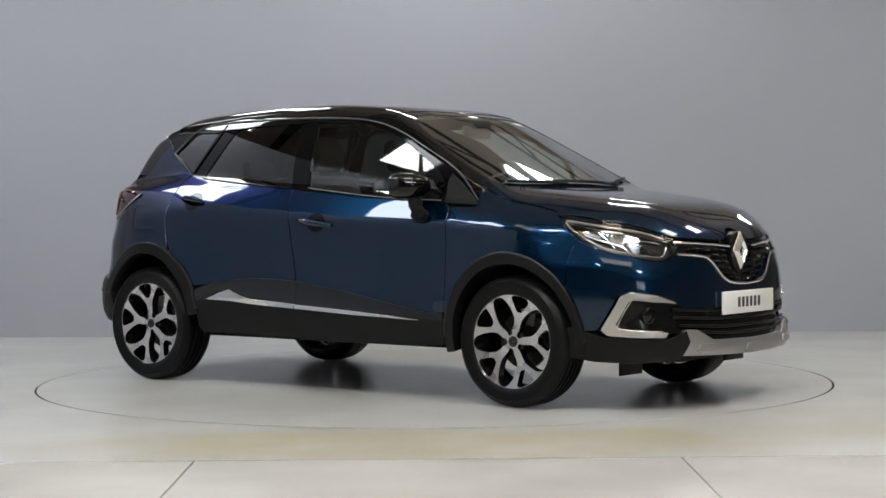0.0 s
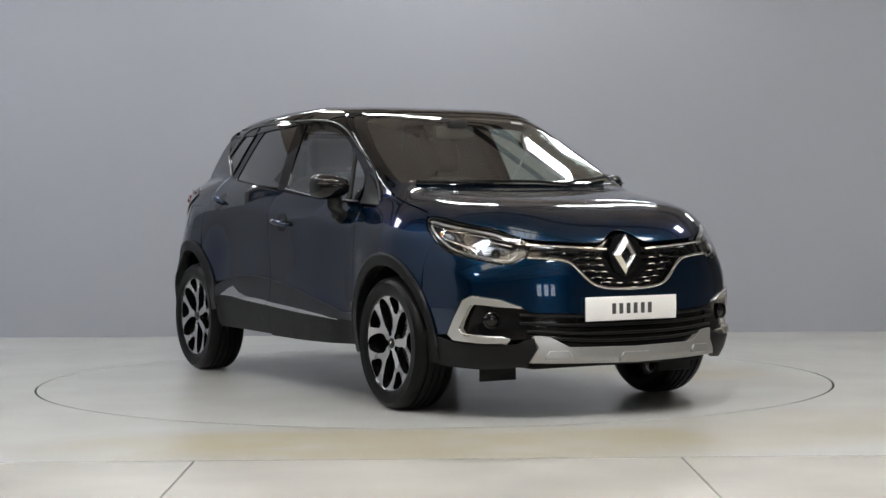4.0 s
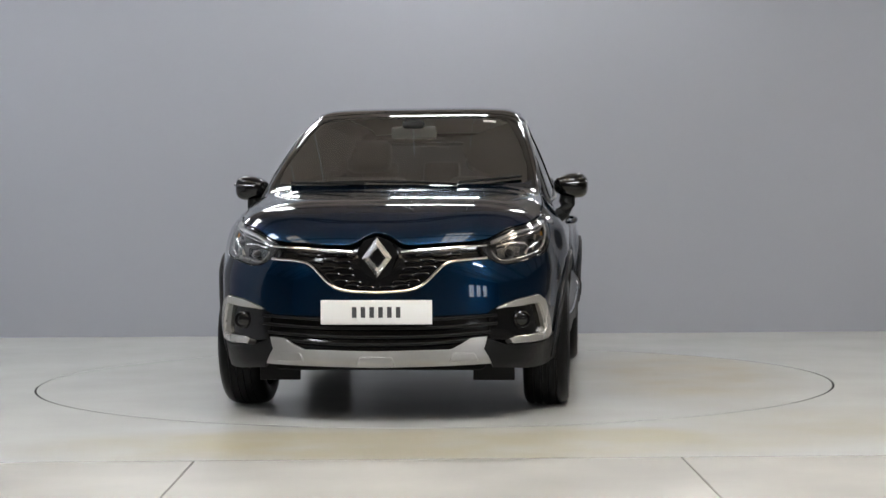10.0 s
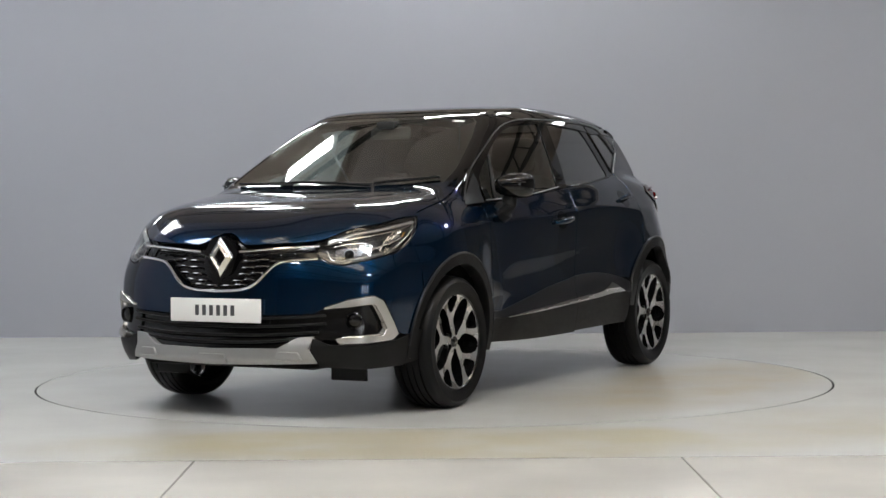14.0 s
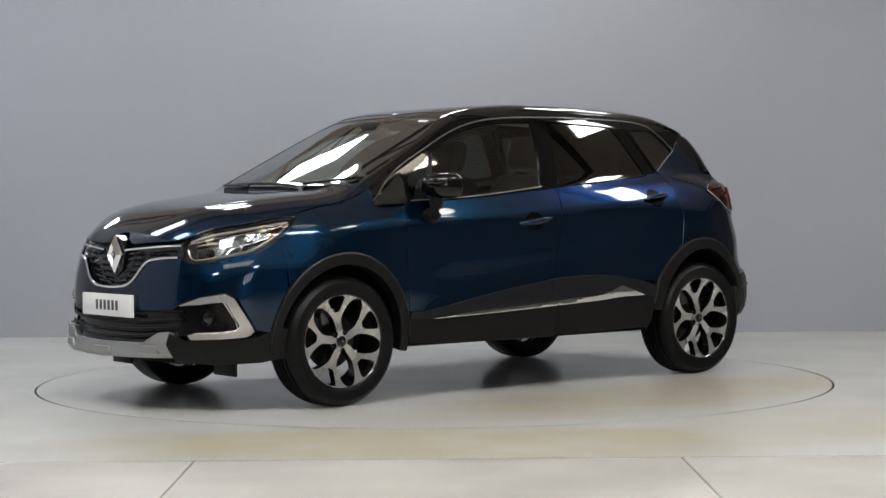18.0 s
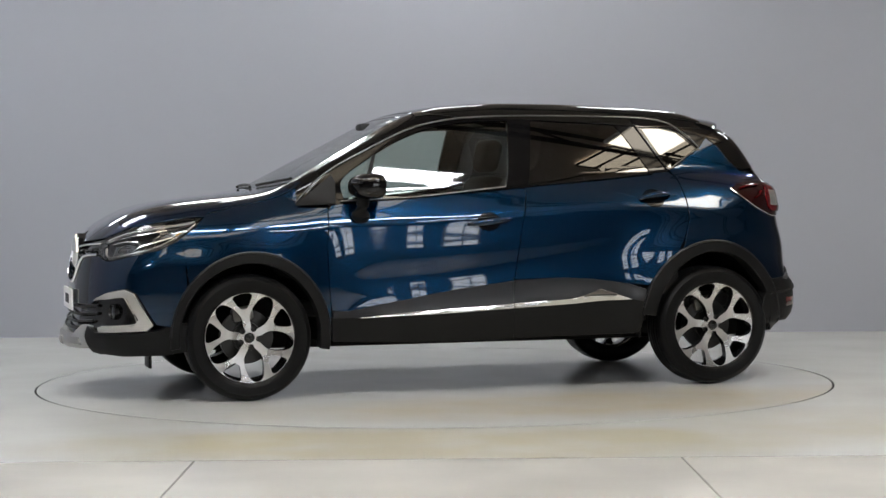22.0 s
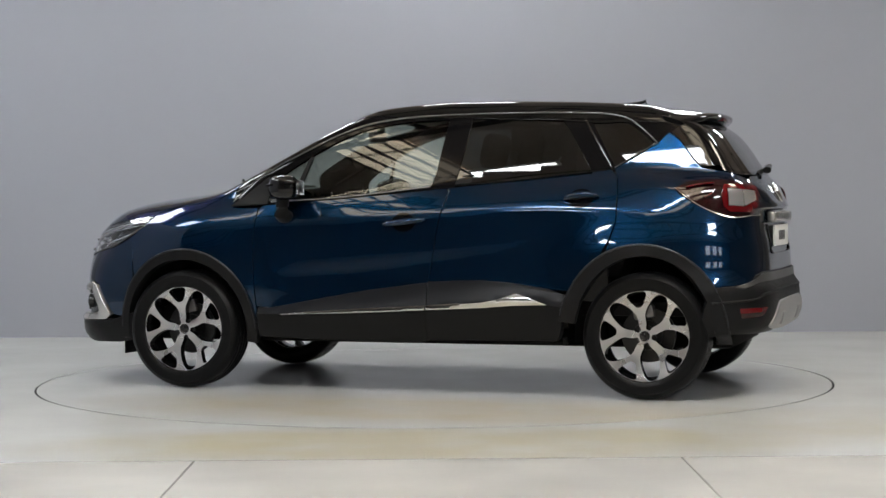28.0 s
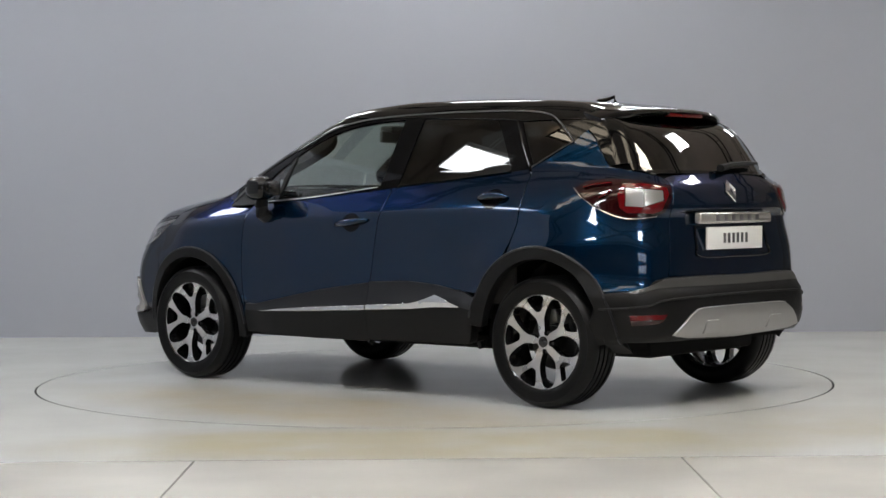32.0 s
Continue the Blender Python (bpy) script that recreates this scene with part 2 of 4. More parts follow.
def fill(poly, holes, step, scale):
    """Triangles inside a closed outline, less the holes, in the plane."""
    from_loops = [dense(np.asarray(p, float), step, scale) for p in (poly, *holes)]
    lo, hi = from_loops[0].min(0), from_loops[0].max(0)
    st = step / scale
    gx, gy = np.meshgrid(np.arange(lo[0] + st[0] * .5, hi[0], st[0]), np.arange(lo[1] + st[1] * .5, hi[1], st[1]))
    gx = gx + (np.arange(gx.shape[0]) % 2)[:, None] * st[0] * .5
    g = np.stack([gx.ravel(), gy.ravel()], 1)
    keep = inside(g, from_loops[0])
    for h in from_loops[1:]:
        keep &= ~inside(g, h)
    edge = np.concatenate(from_loops) * scale
    g = g[keep]
    if len(g):
        d = np.min(np.linalg.norm((g * scale)[:, None] - edge[None], axis=2), axis=1) if len(g) * len(edge) < 4e6 else np.full(len(g), step)
        g = g[d > step * .45]
    pts = np.concatenate([*from_loops, g])
    edges, o = [], 0
    for l in from_loops:
        k = len(l)
        edges += [(o + i, o + (i + 1) % k) for i in range(k)]
        o += k
    v, _, tris, *_ = geometry.delaunay_2d_cdt([Vector(p) for p in pts * scale], edges, [], 2 if not holes else 0, 1e-6)
    v = np.array([tuple(p) for p in v]) / scale
    t = np.array([tuple(f)[:3] for f in tris if len(f) == 3], int)
    c = v[t].mean(1)
    keep = inside(c, from_loops[0])
    for h in from_loops[1:]:
        keep &= ~inside(c, h)
    return v, t[keep]


def shell(name, kind, outline, mat, parent, step=.03, off=0.0, thick=.014, edge=.003, holes=(), sgn=1, label="", plain=False, shape=None):
    """A panel on the body's surface: outline as numbers of its map, or as 3D points, shape(P) an added height."""
    outline = np.asarray(outline, float)
    if outline.shape[1] == 3:
        outline = back_to(kind, outline)
    holes = [back_to(kind, np.asarray(h, float)) if np.asarray(h).shape[1] == 3 else np.asarray(h, float) for h in holes]
    scale = np.array([.016, 1.0]) if kind in ("front", "rear") else np.array([1.0, 1.0])
    uv, tris = fill(outline, holes, step, scale)
    P, N = on(kind, uv, sgn)
    flip = np.einsum("ij,ij->i", np.cross(P[tris[:, 1]] - P[tris[:, 0]], P[tris[:, 2]] - P[tris[:, 0]]), N[tris].mean(1)) < 0
    tris[flip] = tris[flip][:, ::-1]
    V = P + N * (off + (shape(P)[:, None] if shape else 0))
    count = {}
    for a, b, c in tris:
        for e in ((a, b), (b, c), (c, a)):
            count[e] = 1
    rim = [e for e in count if (e[1], e[0]) not in count]
    out = {}
    for a, b in rim:
        d = np.cross(V[b] - V[a], N[a] + N[b])
        d = d / (np.linalg.norm(d) + 1e-9)
        out.setdefault(a, []).append(d)
        out.setdefault(b, []).append(d)
    verts, norms, faces = list(V), list(N), [tuple(t) for t in tris]
    idx = {}
    for a, ds in out.items():
        d = np.mean(ds, 0)
        d = d / (np.linalg.norm(d) + 1e-9)
        idx[a] = len(verts)
        verts += [V[a] + d * edge * .6 - N[a] * edge, V[a] + d * edge * .6 - N[a] * (edge + thick)]
        norms += [d, d]
    for a, b in rim:
        i, j = idx[a], idx[b]
        faces += [(b, a, i, j), (j, i, i + 1, j + 1)]
    return link(name, verts, faces, mat, parent, norms, True, label)


def ellipse(cx, cz, ax, az, a0, a1, n=28):
    t = np.radians(np.linspace(a0, a1, n))
    return np.stack([cx + ax * np.cos(t), cz + az * np.sin(t)], 1)


def mirrored(ob_points):
    q = np.array(ob_points, float)
    q[:, 1] *= -1
    return q


# ---- the hall ----
FLOOR = material("pale_painted_floor", (.50, .50, .485), rough=.22, grain=.07, size=1.3, bump=.05, fine=20)
DISC = material("turntable_floor", (.52, .52, .505), rough=.20, grain=.06, size=1.6, bump=.04, fine=25)
CONCRETE = material("polished_concrete", (.375, .362, .332), rough=.36, spec=.9, grain=.45, size=1.7, bump=.06, fine=40)
WALL = material("blue_grey_wall_paint", (.345, .358, .395), rough=.85, grain=.035, size=.8, bump=.05, fine=80)
CEILING = material("tan_roof_cladding", (.58, .50, .44), rough=.7, grain=.2, size=2)



def tint_patch(m, x, y, hx, hy, colour, amount):
    """A patch of another tint with a ragged soft edge."""
    n, l = m.node_tree.nodes, m.node_tree.links
    b = n["Principled BSDF"]
    co, sub, div, size, rng, tex, mul, mix = (n.new("ShaderNode" + k) for k in ("TexCoord", "VectorMath", "VectorMath", "VectorMath", "MapRange", "TexNoise", "Math", "Mix"))
    sub.operation, div.operation, size.operation, mul.operation, mix.data_type = "SUBTRACT", "DIVIDE", "LENGTH", "MULTIPLY", "RGBA"
    sub.inputs[1].default_value, div.inputs[1].default_value = (x, y, 0), (hx, hy, 1)
    rng.inputs["From Min"].default_value, rng.inputs["From Max"].default_value = 1.15, .55
    tex.inputs["Scale"].default_value, tex.inputs["Detail"].default_value = 2.2, 6
    l.new(co.outputs["Object"], sub.inputs[0])
    l.new(sub.outputs["Vector"], div.inputs[0])
    l.new(div.outputs["Vector"], size.inputs[0])
    l.new(size.outputs["Value"], rng.inputs["Value"])
    l.new(co.outputs["Object"], tex.inputs["Vector"])
    l.new(rng.outputs["Result"], mul.inputs[0])
    l.new(tex.outputs["Fac"], mul.inputs[1])
    fac = n.new("ShaderNodeMath")
    fac.operation, fac.use_clamp = "MULTIPLY", True
    fac.inputs[1].default_value = amount * 2
    l.new(mul.outputs["Value"], fac.inputs[0])
    l.new(fac.outputs["Value"], mix.inputs["Factor"])
    src = b.inputs["Base Color"].links[0].from_socket
    l.new(src, mix.inputs["A"])
    mix.inputs["B"].default_value = (*colour, 1)
    l.new(mix.outputs["Result"], b.inputs["Base Color"])


# tan patches on the floor and the turntable
tint_patch(FLOOR, -.1, -2.8, 1.6, .66, (.46, .425, .335), .85)
tint_patch(FLOOR, -.82, -2.62, .34, .30, (.45, .405, .28), .6)
tint_patch(FLOOR, .92, -2.58, .30, .30, (.46, .43, .32), .6)
tint_patch(DISC, -.5, 1.45, 1.8, .62, (.50, .445, .35), .7)
tint_patch(FLOOR, 2.6, -2.3, 1.6, .8, (.46, .42, .33), .5)
RADIUS = 2.2536


def flat_with_hole(name, x0, x1, y0, y1, r, mat):
    n = 128
    bm = bmesh.new()
    ring = [bm.verts.new((r * math.cos(2 * math.pi * i / n), r * math.sin(2 * math.pi * i / n), 0)) for i in range(n)]
    low = [bm.verts.new((v.co.x, v.co.y, -.05)) for v in ring]
    rim = []
    for i in range(n):
        a = 2 * math.pi * i / n
        c, s = math.cos(a), math.sin(a)
        k = min((x1 if c > 0 else x0) / c if abs(c) > 1e-6 else 1e9, (y1 if s > 0 else y0) / s if abs(s) > 1e-6 else 1e9)
        rim.append(bm.verts.new((c * k, s * k, 0)))
    for i in range(n):
        j = (i + 1) % n
        bm.faces.new((ring[i], rim[i], rim[j], ring[j]))
        bm.faces.new((ring[i], ring[j], low[j], low[i]))
    cs = [bm.verts.new((x, y, 0)) for x, y in ((x0, y0), (x1, y0), (x1, y1), (x0, y1))]
    for cv in cs:
        near = sorted(rim, key=lambda v: (v.co - cv.co).length)
        a = next(v for v in near if abs(v.co.x - cv.co.x) < 1e-5)
        b = next(v for v in near if abs(v.co.y - cv.co.y) < 1e-5)
        bm.faces.new((cv, a, b))
    # the corner triangles leave slivers between rim points on one side, closed by the fan
    return part(name, bm, mat, smooth=False)


floor = tagged(flat_with_hole("floor", -14, 14, -3.235, 3.56, RADIUS + .002, FLOOR), "pale grey painted studio floor round a turntable", "floor", kind="structure")
bm = bmesh.new()
box(bm, -14, 14, -16, -3.2, -.3, -.02, 0)
front = tagged(part("floor_front", bm, DARK, smooth=False), "polished concrete floor in large cast slabs", "floor", kind="structure")
for j, (y0, y1) in enumerate(((-7.2, -3.2355), (-11.6, -7.204), (-16, -11.604))):
    for i in range(-7, 7):
        bm = bmesh.new()
        box(bm, .009 + 1.94 * i - .966 + 1.94, .009 + 1.94 * i - .966 + 3.876, y0, y1, -.15, -.0005, .003, seg=1)
        part("slab", bm, CONCRETE, front, smooth=False)
tagged(turned("joint", [(RADIUS - .0045, -.004), (RADIUS + .0065, -.004), (RADIUS + .0065, -.02), (RADIUS - .0045, -.02), (RADIUS - .0045, -.004)], 160, DARK, axis="z"), "thin dark joint round the turntable", "joint", kind="structure")
bm = bmesh.new()
box(bm, -14, 14, -3.22, 3.6, -.5, -.06, 0)
tagged(part("floor_pit", bm, DARK, smooth=False), "dark pit under the turntable", "floor", kind="structure")
disc = tagged(new("turntable"), "flush round turntable with a thin dark joint", "turntable")
turned("deck", [(0, 0), (RADIUS - .011, 0), (RADIUS - .011, -.03), (0, -.03)], 160, DISC, disc, axis="z")
turned("edge_strip", [(RADIUS - .0105, -.0015), (RADIUS - .003, -.0015), (RADIUS - .003, -.03), (RADIUS - .0105, -.03), (RADIUS - .0105, -.0015)], 160, DARK, disc, axis="z")
PALEBOUNCE = material("pale_bounce_floor", (.74, .71, .66), rough=.6, grain=.12, size=1.4)
HALL = material("grey_hall_cladding", (.24, .23, .22), rough=.8, grain=.15, size=1.5)
BEAM = material("brown_steel_beam", (.05, .042, .038), rough=.6)


def wall(name, x0, x1, y0, y1, z1, mat, label):
    bm = bmesh.new()
    box(bm, x0, x1, y0, y1, -.3, z1, 0)
    return tagged(part(name, bm, mat, smooth=False), label, "wall", kind="structure")


wall("wall_studio", -4.4, 4.4, 3.56, 3.72, 2.85, WALL, "plain blue-grey painted studio wall")
wall("wall_studio_west", -4.56, -4.402, -3.2, 3.72, 3.55, WALL, "plain blue-grey painted studio side wall")
wall("wall_north", -14, 14, 13, 13.2, 5.6, HALL, "dull grey cladding of the hall")
wall("wall_west", -14.2, -14, -16.2, 13.2, 5.6, HALL, "dull grey cladding of the hall")
wall("wall_east", 14, 14.2, -16.2, 13.2, 5.6, HALL, "dull grey cladding of the hall")
wall("wall_south", -14, 14, -16.2, -16, 5.6, HALL, "dull grey cladding of the hall")
bm = bmesh.new()
box(bm, -14.2, 14.2, -16.2, 13.2, 5.6, 5.8, 0)
tagged(part("ceiling", bm, CEILING, smooth=False), "tan sheeted hall roof", "ceiling", kind="structure")
# unseen floor, its colour raised so that it bounces lamp light onto the roof
bm = bmesh.new()
box(bm, -14, 14, 3.52, 13, -.3, -.004, 0)
tagged(part("floor_back", bm, PALEBOUNCE, smooth=False), "unseen floor behind the studio wall, made pale to light the roof", "floor", kind="structure")

# roof trusses, ceiling lights and roof lights
DIAGONAL = None
for y in (-13, -9.6, -6.2, -2.8, .6, 4.0, 7.4, 10.8):
    truss = tagged(new("roof_truss"), "dark brown steel lattice roof truss", "truss", "roof trusses")
    truss.location = (0, y, 5.3)
    for name, z0, z1, d in (("top_chord", .22, .29, .05), ("bottom_chord", -.225, -.16, .06)):
        bm = bmesh.new()
        box(bm, -14, 14, -d, d, z0, z1, .006)
        part(name, bm, BEAM, truss, smooth=False)
    for i in range(28):
        if DIAGONAL is None:
            bm = bmesh.new()
            box(bm, -.32, .32, -.022, .022, -.022, .022, .004)
            d = part("diagonal", bm, BEAM, truss, smooth=False)
            DIAGONAL = d.data
        else:
            d = new("diagonal", DIAGONAL)
            d.parent = truss
        d.matrix_basis = pose(-13.5 + i, 0, .03, 0, 38 if i % 2 else -38, 0)


def glow(name, colour, strength):
    m = material(name, colour, rough=.6)
    b = m.node_tree.nodes["Principled BSDF"]
    b.inputs["Emission Color"].default_value = (*colour, 1)
    b.inputs["Emission Strength"].default_value = strength
    return m


PANEL_GLOW = glow("white_lamp_diffuser", (.93, .965, 1), 41.5)
SIDE_GLOW = glow("white_side_diffuser", (.94, .968, 1), 16.5)
EAST_GLOW = glow("white_east_diffuser", (.95, .972, 1), 30)
WARM_GLOW = glow("cream_lamp_diffuser", (1, .90, .74), 20)
PANE_GLOW = glow("daylit_pane", (.93, .96, 1), 7.5)
TUBE_GLOW = glow("white_tube_diffuser", (.96, .98, 1), 38)
SKY_GLOW = glow("cream_roof_light", (1, .86, .66), 4.2)


def lamp_unit(name, x, y, z, w, d, turn, mat, label, group):
    """A slim tray that hangs under the roof with a glowing diffuser below."""
    o = tagged(new(name), label, "light", group)
    o.matrix_basis = pose(x, y, z, 0, 0, turn)
    bm = bmesh.new()
    box(bm, -w / 2 - .03, w / 2 + .03, -d / 2 - .03, d / 2 + .03, .004, .09, .01)
    part("tray", bm, WHITEMETAL, o, smooth=False)
    bm = bmesh.new()
    box(bm, -w / 2, w / 2, -d / 2, d / 2, -.02, .002, .004)
    part("diffuser", bm, mat, o, smooth=False)
    for u in (-w * .4, w * .4):
        bm = bmesh.new()
        box(bm, u - .008, u + .008, -.008, .008, .09, 5.6 - z, 0)
        part("suspension_rod", bm, WHITEMETAL, o, smooth=False)
    return o


WHITEMETAL = material("white_enamel", (.75, .75, .74), rough=.4)
for x, y, turn, w, d in ((2.35, -4.7, 0, 1.25, .62), (.15, -4.7, 0, 1.25, .62), (-2.05, -4.7, 0, 1.25, .62), (4.25, .93, 0, .88, .60),
                         (-4.0, 1.33, 90, .92, .45), (-4.52, 1.33, 90, .92, .45), (-3.48, 1.36, 90, .92, .45), (-3.92, -1.40, 0, .95, .70)):
    lamp_unit("panel_light", x, y, 5.0 if y < -4 else 4.0, w, d, turn, PANEL_GLOW if y < -4 else SIDE_GLOW if x < 0 else EAST_GLOW, "white rectangular panel light under the roof", "panel lights")
lamp_unit("panel_light", 3.65, -1.62, 4.0, .82, .60, 0, WARM_GLOW, "cream rectangular panel light under the roof", "panel lights")
for x, y in ((6, 8), (2.9, 9.5), (-2.9, 9.5), (-6, 8), (-5, -9), (5, -9)):
    lamp_unit("panel_light", x, y, 5.0, 1.25, .62, 0, PANEL_GLOW, "white rectangular panel light under the roof", "panel lights")
for x, y, z, w, d, turn in ((.02, 2.55, 3.75, .90, .24, 0), (-1.65, 2.45, 3.75, .45, .22, 0), (1.65, 2.55, 3.75, .45, .22, 0), (-2.55, 6.3, 5.0, 1.5, .45, 128), (2.6, 5.3, 5.0, 1.0, .38, 48)):
    lamp_unit("tube_light", x, y, z, w, d, turn, TUBE_GLOW, "slim white tube light under the roof", "tube lights")
for x, y, w, d in ((1.05, -4.2, 1.4, 3.6), (-3.65, -3.5, 1.1, 3.0), (5.4, -2.9, 1.5, 2.0), (0, -8, 6, 1.2)):
    o = tagged(new("roof_light"), "cream translucent roof light with dark glazing bars", "roof light", "roof lights")
    o.location = (x, y, 5.55)
    bm = bmesh.new()
    box(bm, -w / 2, w / 2, -d / 2, d / 2, -.02, .02, 0)
    part("sheet", bm, SKY_GLOW, o, smooth=False)
    for k in range(5):
        bm = bmesh.new()
        u = -w / 2 + w * k / 4
        box(bm, u - .02, u + .02, -d / 2, d / 2, -.06, -.022, 0)
        part("glazing_bar", bm, BEAM, o, smooth=False)
    for k in range(3):
        bm = bmesh.new()
        u = -d / 2 + d * k / 2
        box(bm, -w / 2, w / 2, u - .02, u + .02, -.10, -.062, 0)
        part("glazing_bar", bm, BEAM, o, smooth=False)

# three tall gridded windows in the hall's far wall
for k, x in enumerate((6.3, 7.9, 9.5)):
    o = tagged(new("window_%d" % (k + 1)), "tall daylit hall window with dark glazing bars", "window", "hall windows", kind="structure")
    o.location = (x, -15.99, 2.7)
    for i in range(2):
        for j in range(6):
            bm = bmesh.new()
            box(bm, -.46 + .48 * i, -.02 + .48 * i, 0, .02, -1.2 + .4 * j, -.92 + .4 * j, .003)
            part("pane", bm, PANE_GLOW, o, smooth=False)
    bm = bmesh.new()
    for u in (-.50, 0, .50):
        box(bm, u - .02, u + .02, 0, .05, -1.25, 1.25, 0)
    part("window_frame", bm, BEAM, o, smooth=False)


# ---- the car ----
car = tagged(new("car"), "dark metallic blue crossover car with a black roof", "car")
ARCH_F, ARCH_R = (1.287, .320, .415, .450), (-1.292, .320, .434, .478)
IN_F, IN_R = (1.292, .320, .370, .397), (-1.300, .320, .362, .422)


def sw(s, uv):
    """Outline for one side: the left as given, the right with the first number turned."""
    return [(a * s, z) for a, z in uv]


def both(half):
    """Closed outline from a left half that runs from the middle line to the middle line."""
    h = np.array(half, float)
    r = h[::-1].copy()
    r[:, 0] *= -1
    return np.concatenate([h, r[1:-1]])


def surf(kind, uv, off=0.0, sgn=1):
    P, N = on(kind, uv, sgn)
    return P + N * off


def strip(name, kind, line, half, mat, parent, off=.004, sgn=1, n=8, flat=.6, per=6, label=""):
    """A rounded moulding that follows the surface along a line."""
    return tube(name, surf(kind, spline(line, per), off, sgn), half, mat, parent, n=n, flat=flat, label=label)


def bars(name, parent, mat, place, half_w, half_h, n, gap):
    """Plain upright bars in place of letters."""
    for i in range(n):
        u = (i - (n - 1) / 2) * gap
        bm = bmesh.new()
        box(bm, -half_w, half_w, -.0012, .0012, -half_h, half_h, 0, place @ Matrix.Translation((u, 0, 0)))
        part(name, bm, mat, parent, smooth=False)


# shut lines shared by neighbouring panels
SEAM = spline([(.985, .702), (1.10, .722), (1.25, .738), (1.36, .742), (1.50, .738)], 6)
seam3 = surf("top", SEAM)
LAMP_TOP = [(67.5, .957), (60, .953), (50, .925), (41, .901), (34, .860), (31.5, .848)]
NOSE = [(31.5, .848), (26, .840), (18, .833), (10, .827), (7, .837), (4.5, .863), (1.8, .881), (0, .883)]
hood3 = surf("front", np.concatenate([spline(LAMP_TOP, 4), spline(NOSE, 4)[1:]]))
LAMP = [(30, .825), (33.5, .850), (41, .893), (50, .917), (60, .945), (66.0, .950), (64, .905), (58.7, .832), (53.5, .788), (45, .757), (38, .733), (35, .737), (31.5, .768)]
LAMP_LOW = [(67.0, .951), (65.0, .903), (59.5, .828), (54, .780), (45.2, .749), (38, .725), (34.6, .729), (31, .760)]
DRL = [(32.5, .526), (38.6, .562), (45.5, .581), (48.0, .560), (53.0, .402), (51.2, .377), (43, .367), (36.5, .363), (35.6, .383), (48.0, .396), (49.4, .430), (46.2, .540), (44.8, .553), (38.6, .541)]
GRILLE_LOW = spline([(31, .760), (23.7, .752), (18.9, .731), (13.3, .645), (8.5, .614), (0, .605)], 5)

GLASS_F = np.concatenate([spline([(.775, 1.035), (.778, 1.150), (.60, 1.278), (.42, 1.375), (.25, 1.432), (.05, 1.462), (-.185, 1.472)], 5), [(-.15, 1.20), (-.128, 1.112), (.37, 1.060)]])
GLASS_R = np.array([(-.255, 1.116), (-.275, 1.20), (-.318, 1.472), (-.60, 1.474), (-.80, 1.470), (-.86, 1.40), (-.99, 1.190), (-.97, 1.176), (-.60, 1.140)])
GLASS_Q = np.array([(-.955, 1.478), (-1.03, 1.475), (-1.10, 1.463), (-1.19, 1.422), (-1.31, 1.324), (-1.30, 1.314), (-1.125, 1.208), (-1.11, 1.212)])
FRAME = np.concatenate([[(1.045, 1.008), (.82, 1.018), (.37, 1.047), (-.2, 1.098), (-.7, 1.145), (-1.11, 1.188), (-1.318, 1.314), (-1.383, 1.375), (-1.47, 1.432)],
                        spline([(-1.46, 1.462), (-1.2, 1.515), (-.8, 1.545), (-.3, 1.560), (.05, 1.545), (.33, 1.498), (.60, 1.395), (.85, 1.268), (1.02, 1.170), (1.10, 1.085)], 4)])
arch_f, arch_r = ellipse(*ARCH_F, 4, 176, 60), ellipse(*ARCH_R, 4, 176, 60)
bump_seam = surf("side", [(1.627, .72), (1.637, .79)])
arch_nose3 = surf("side", arch_f[(arch_f[:, 0] > 1.62) & (arch_f[:, 1] > .40)])
WING_TIP = surf("front", LAMP_LOW[:3])

# dark structure under the panels
shell("inner_shell", "front", both([(0, .28), (60, .28), (60, .80), (40, .80), (0, .84)]), DARK, car, off=-.075, step=.06)
shell("inner_shell", "rear", both([(0, .34), (55, .34), (58, 1.05), (40, 1.10), (0, 1.10)]), DARK, car, off=-.05, step=.06)
shell("inner_shell", "top", [(1.22, -.3), (1.12, -.60), (1.5, -.70), (1.75, -.60), (1.98, -.3), (1.98, .3), (1.75, .60), (1.5, .70), (1.12, .60), (1.22, .3)], DARK, car, off=-.03, step=.06)
bm = bmesh.new()
box(bm, -.84, .84, -.70, .70, .27, .34, .02)
box(bm, 1.70, 2.06, -.50, .50, .235, .40, .03)
box(bm, -1.76, -1.62, -.55, .55, .33, .60, .03)
box(bm, -1.70, 1.70, -.48, .48, .24, .62, .03)
part("underbody", bm, DARK, car)

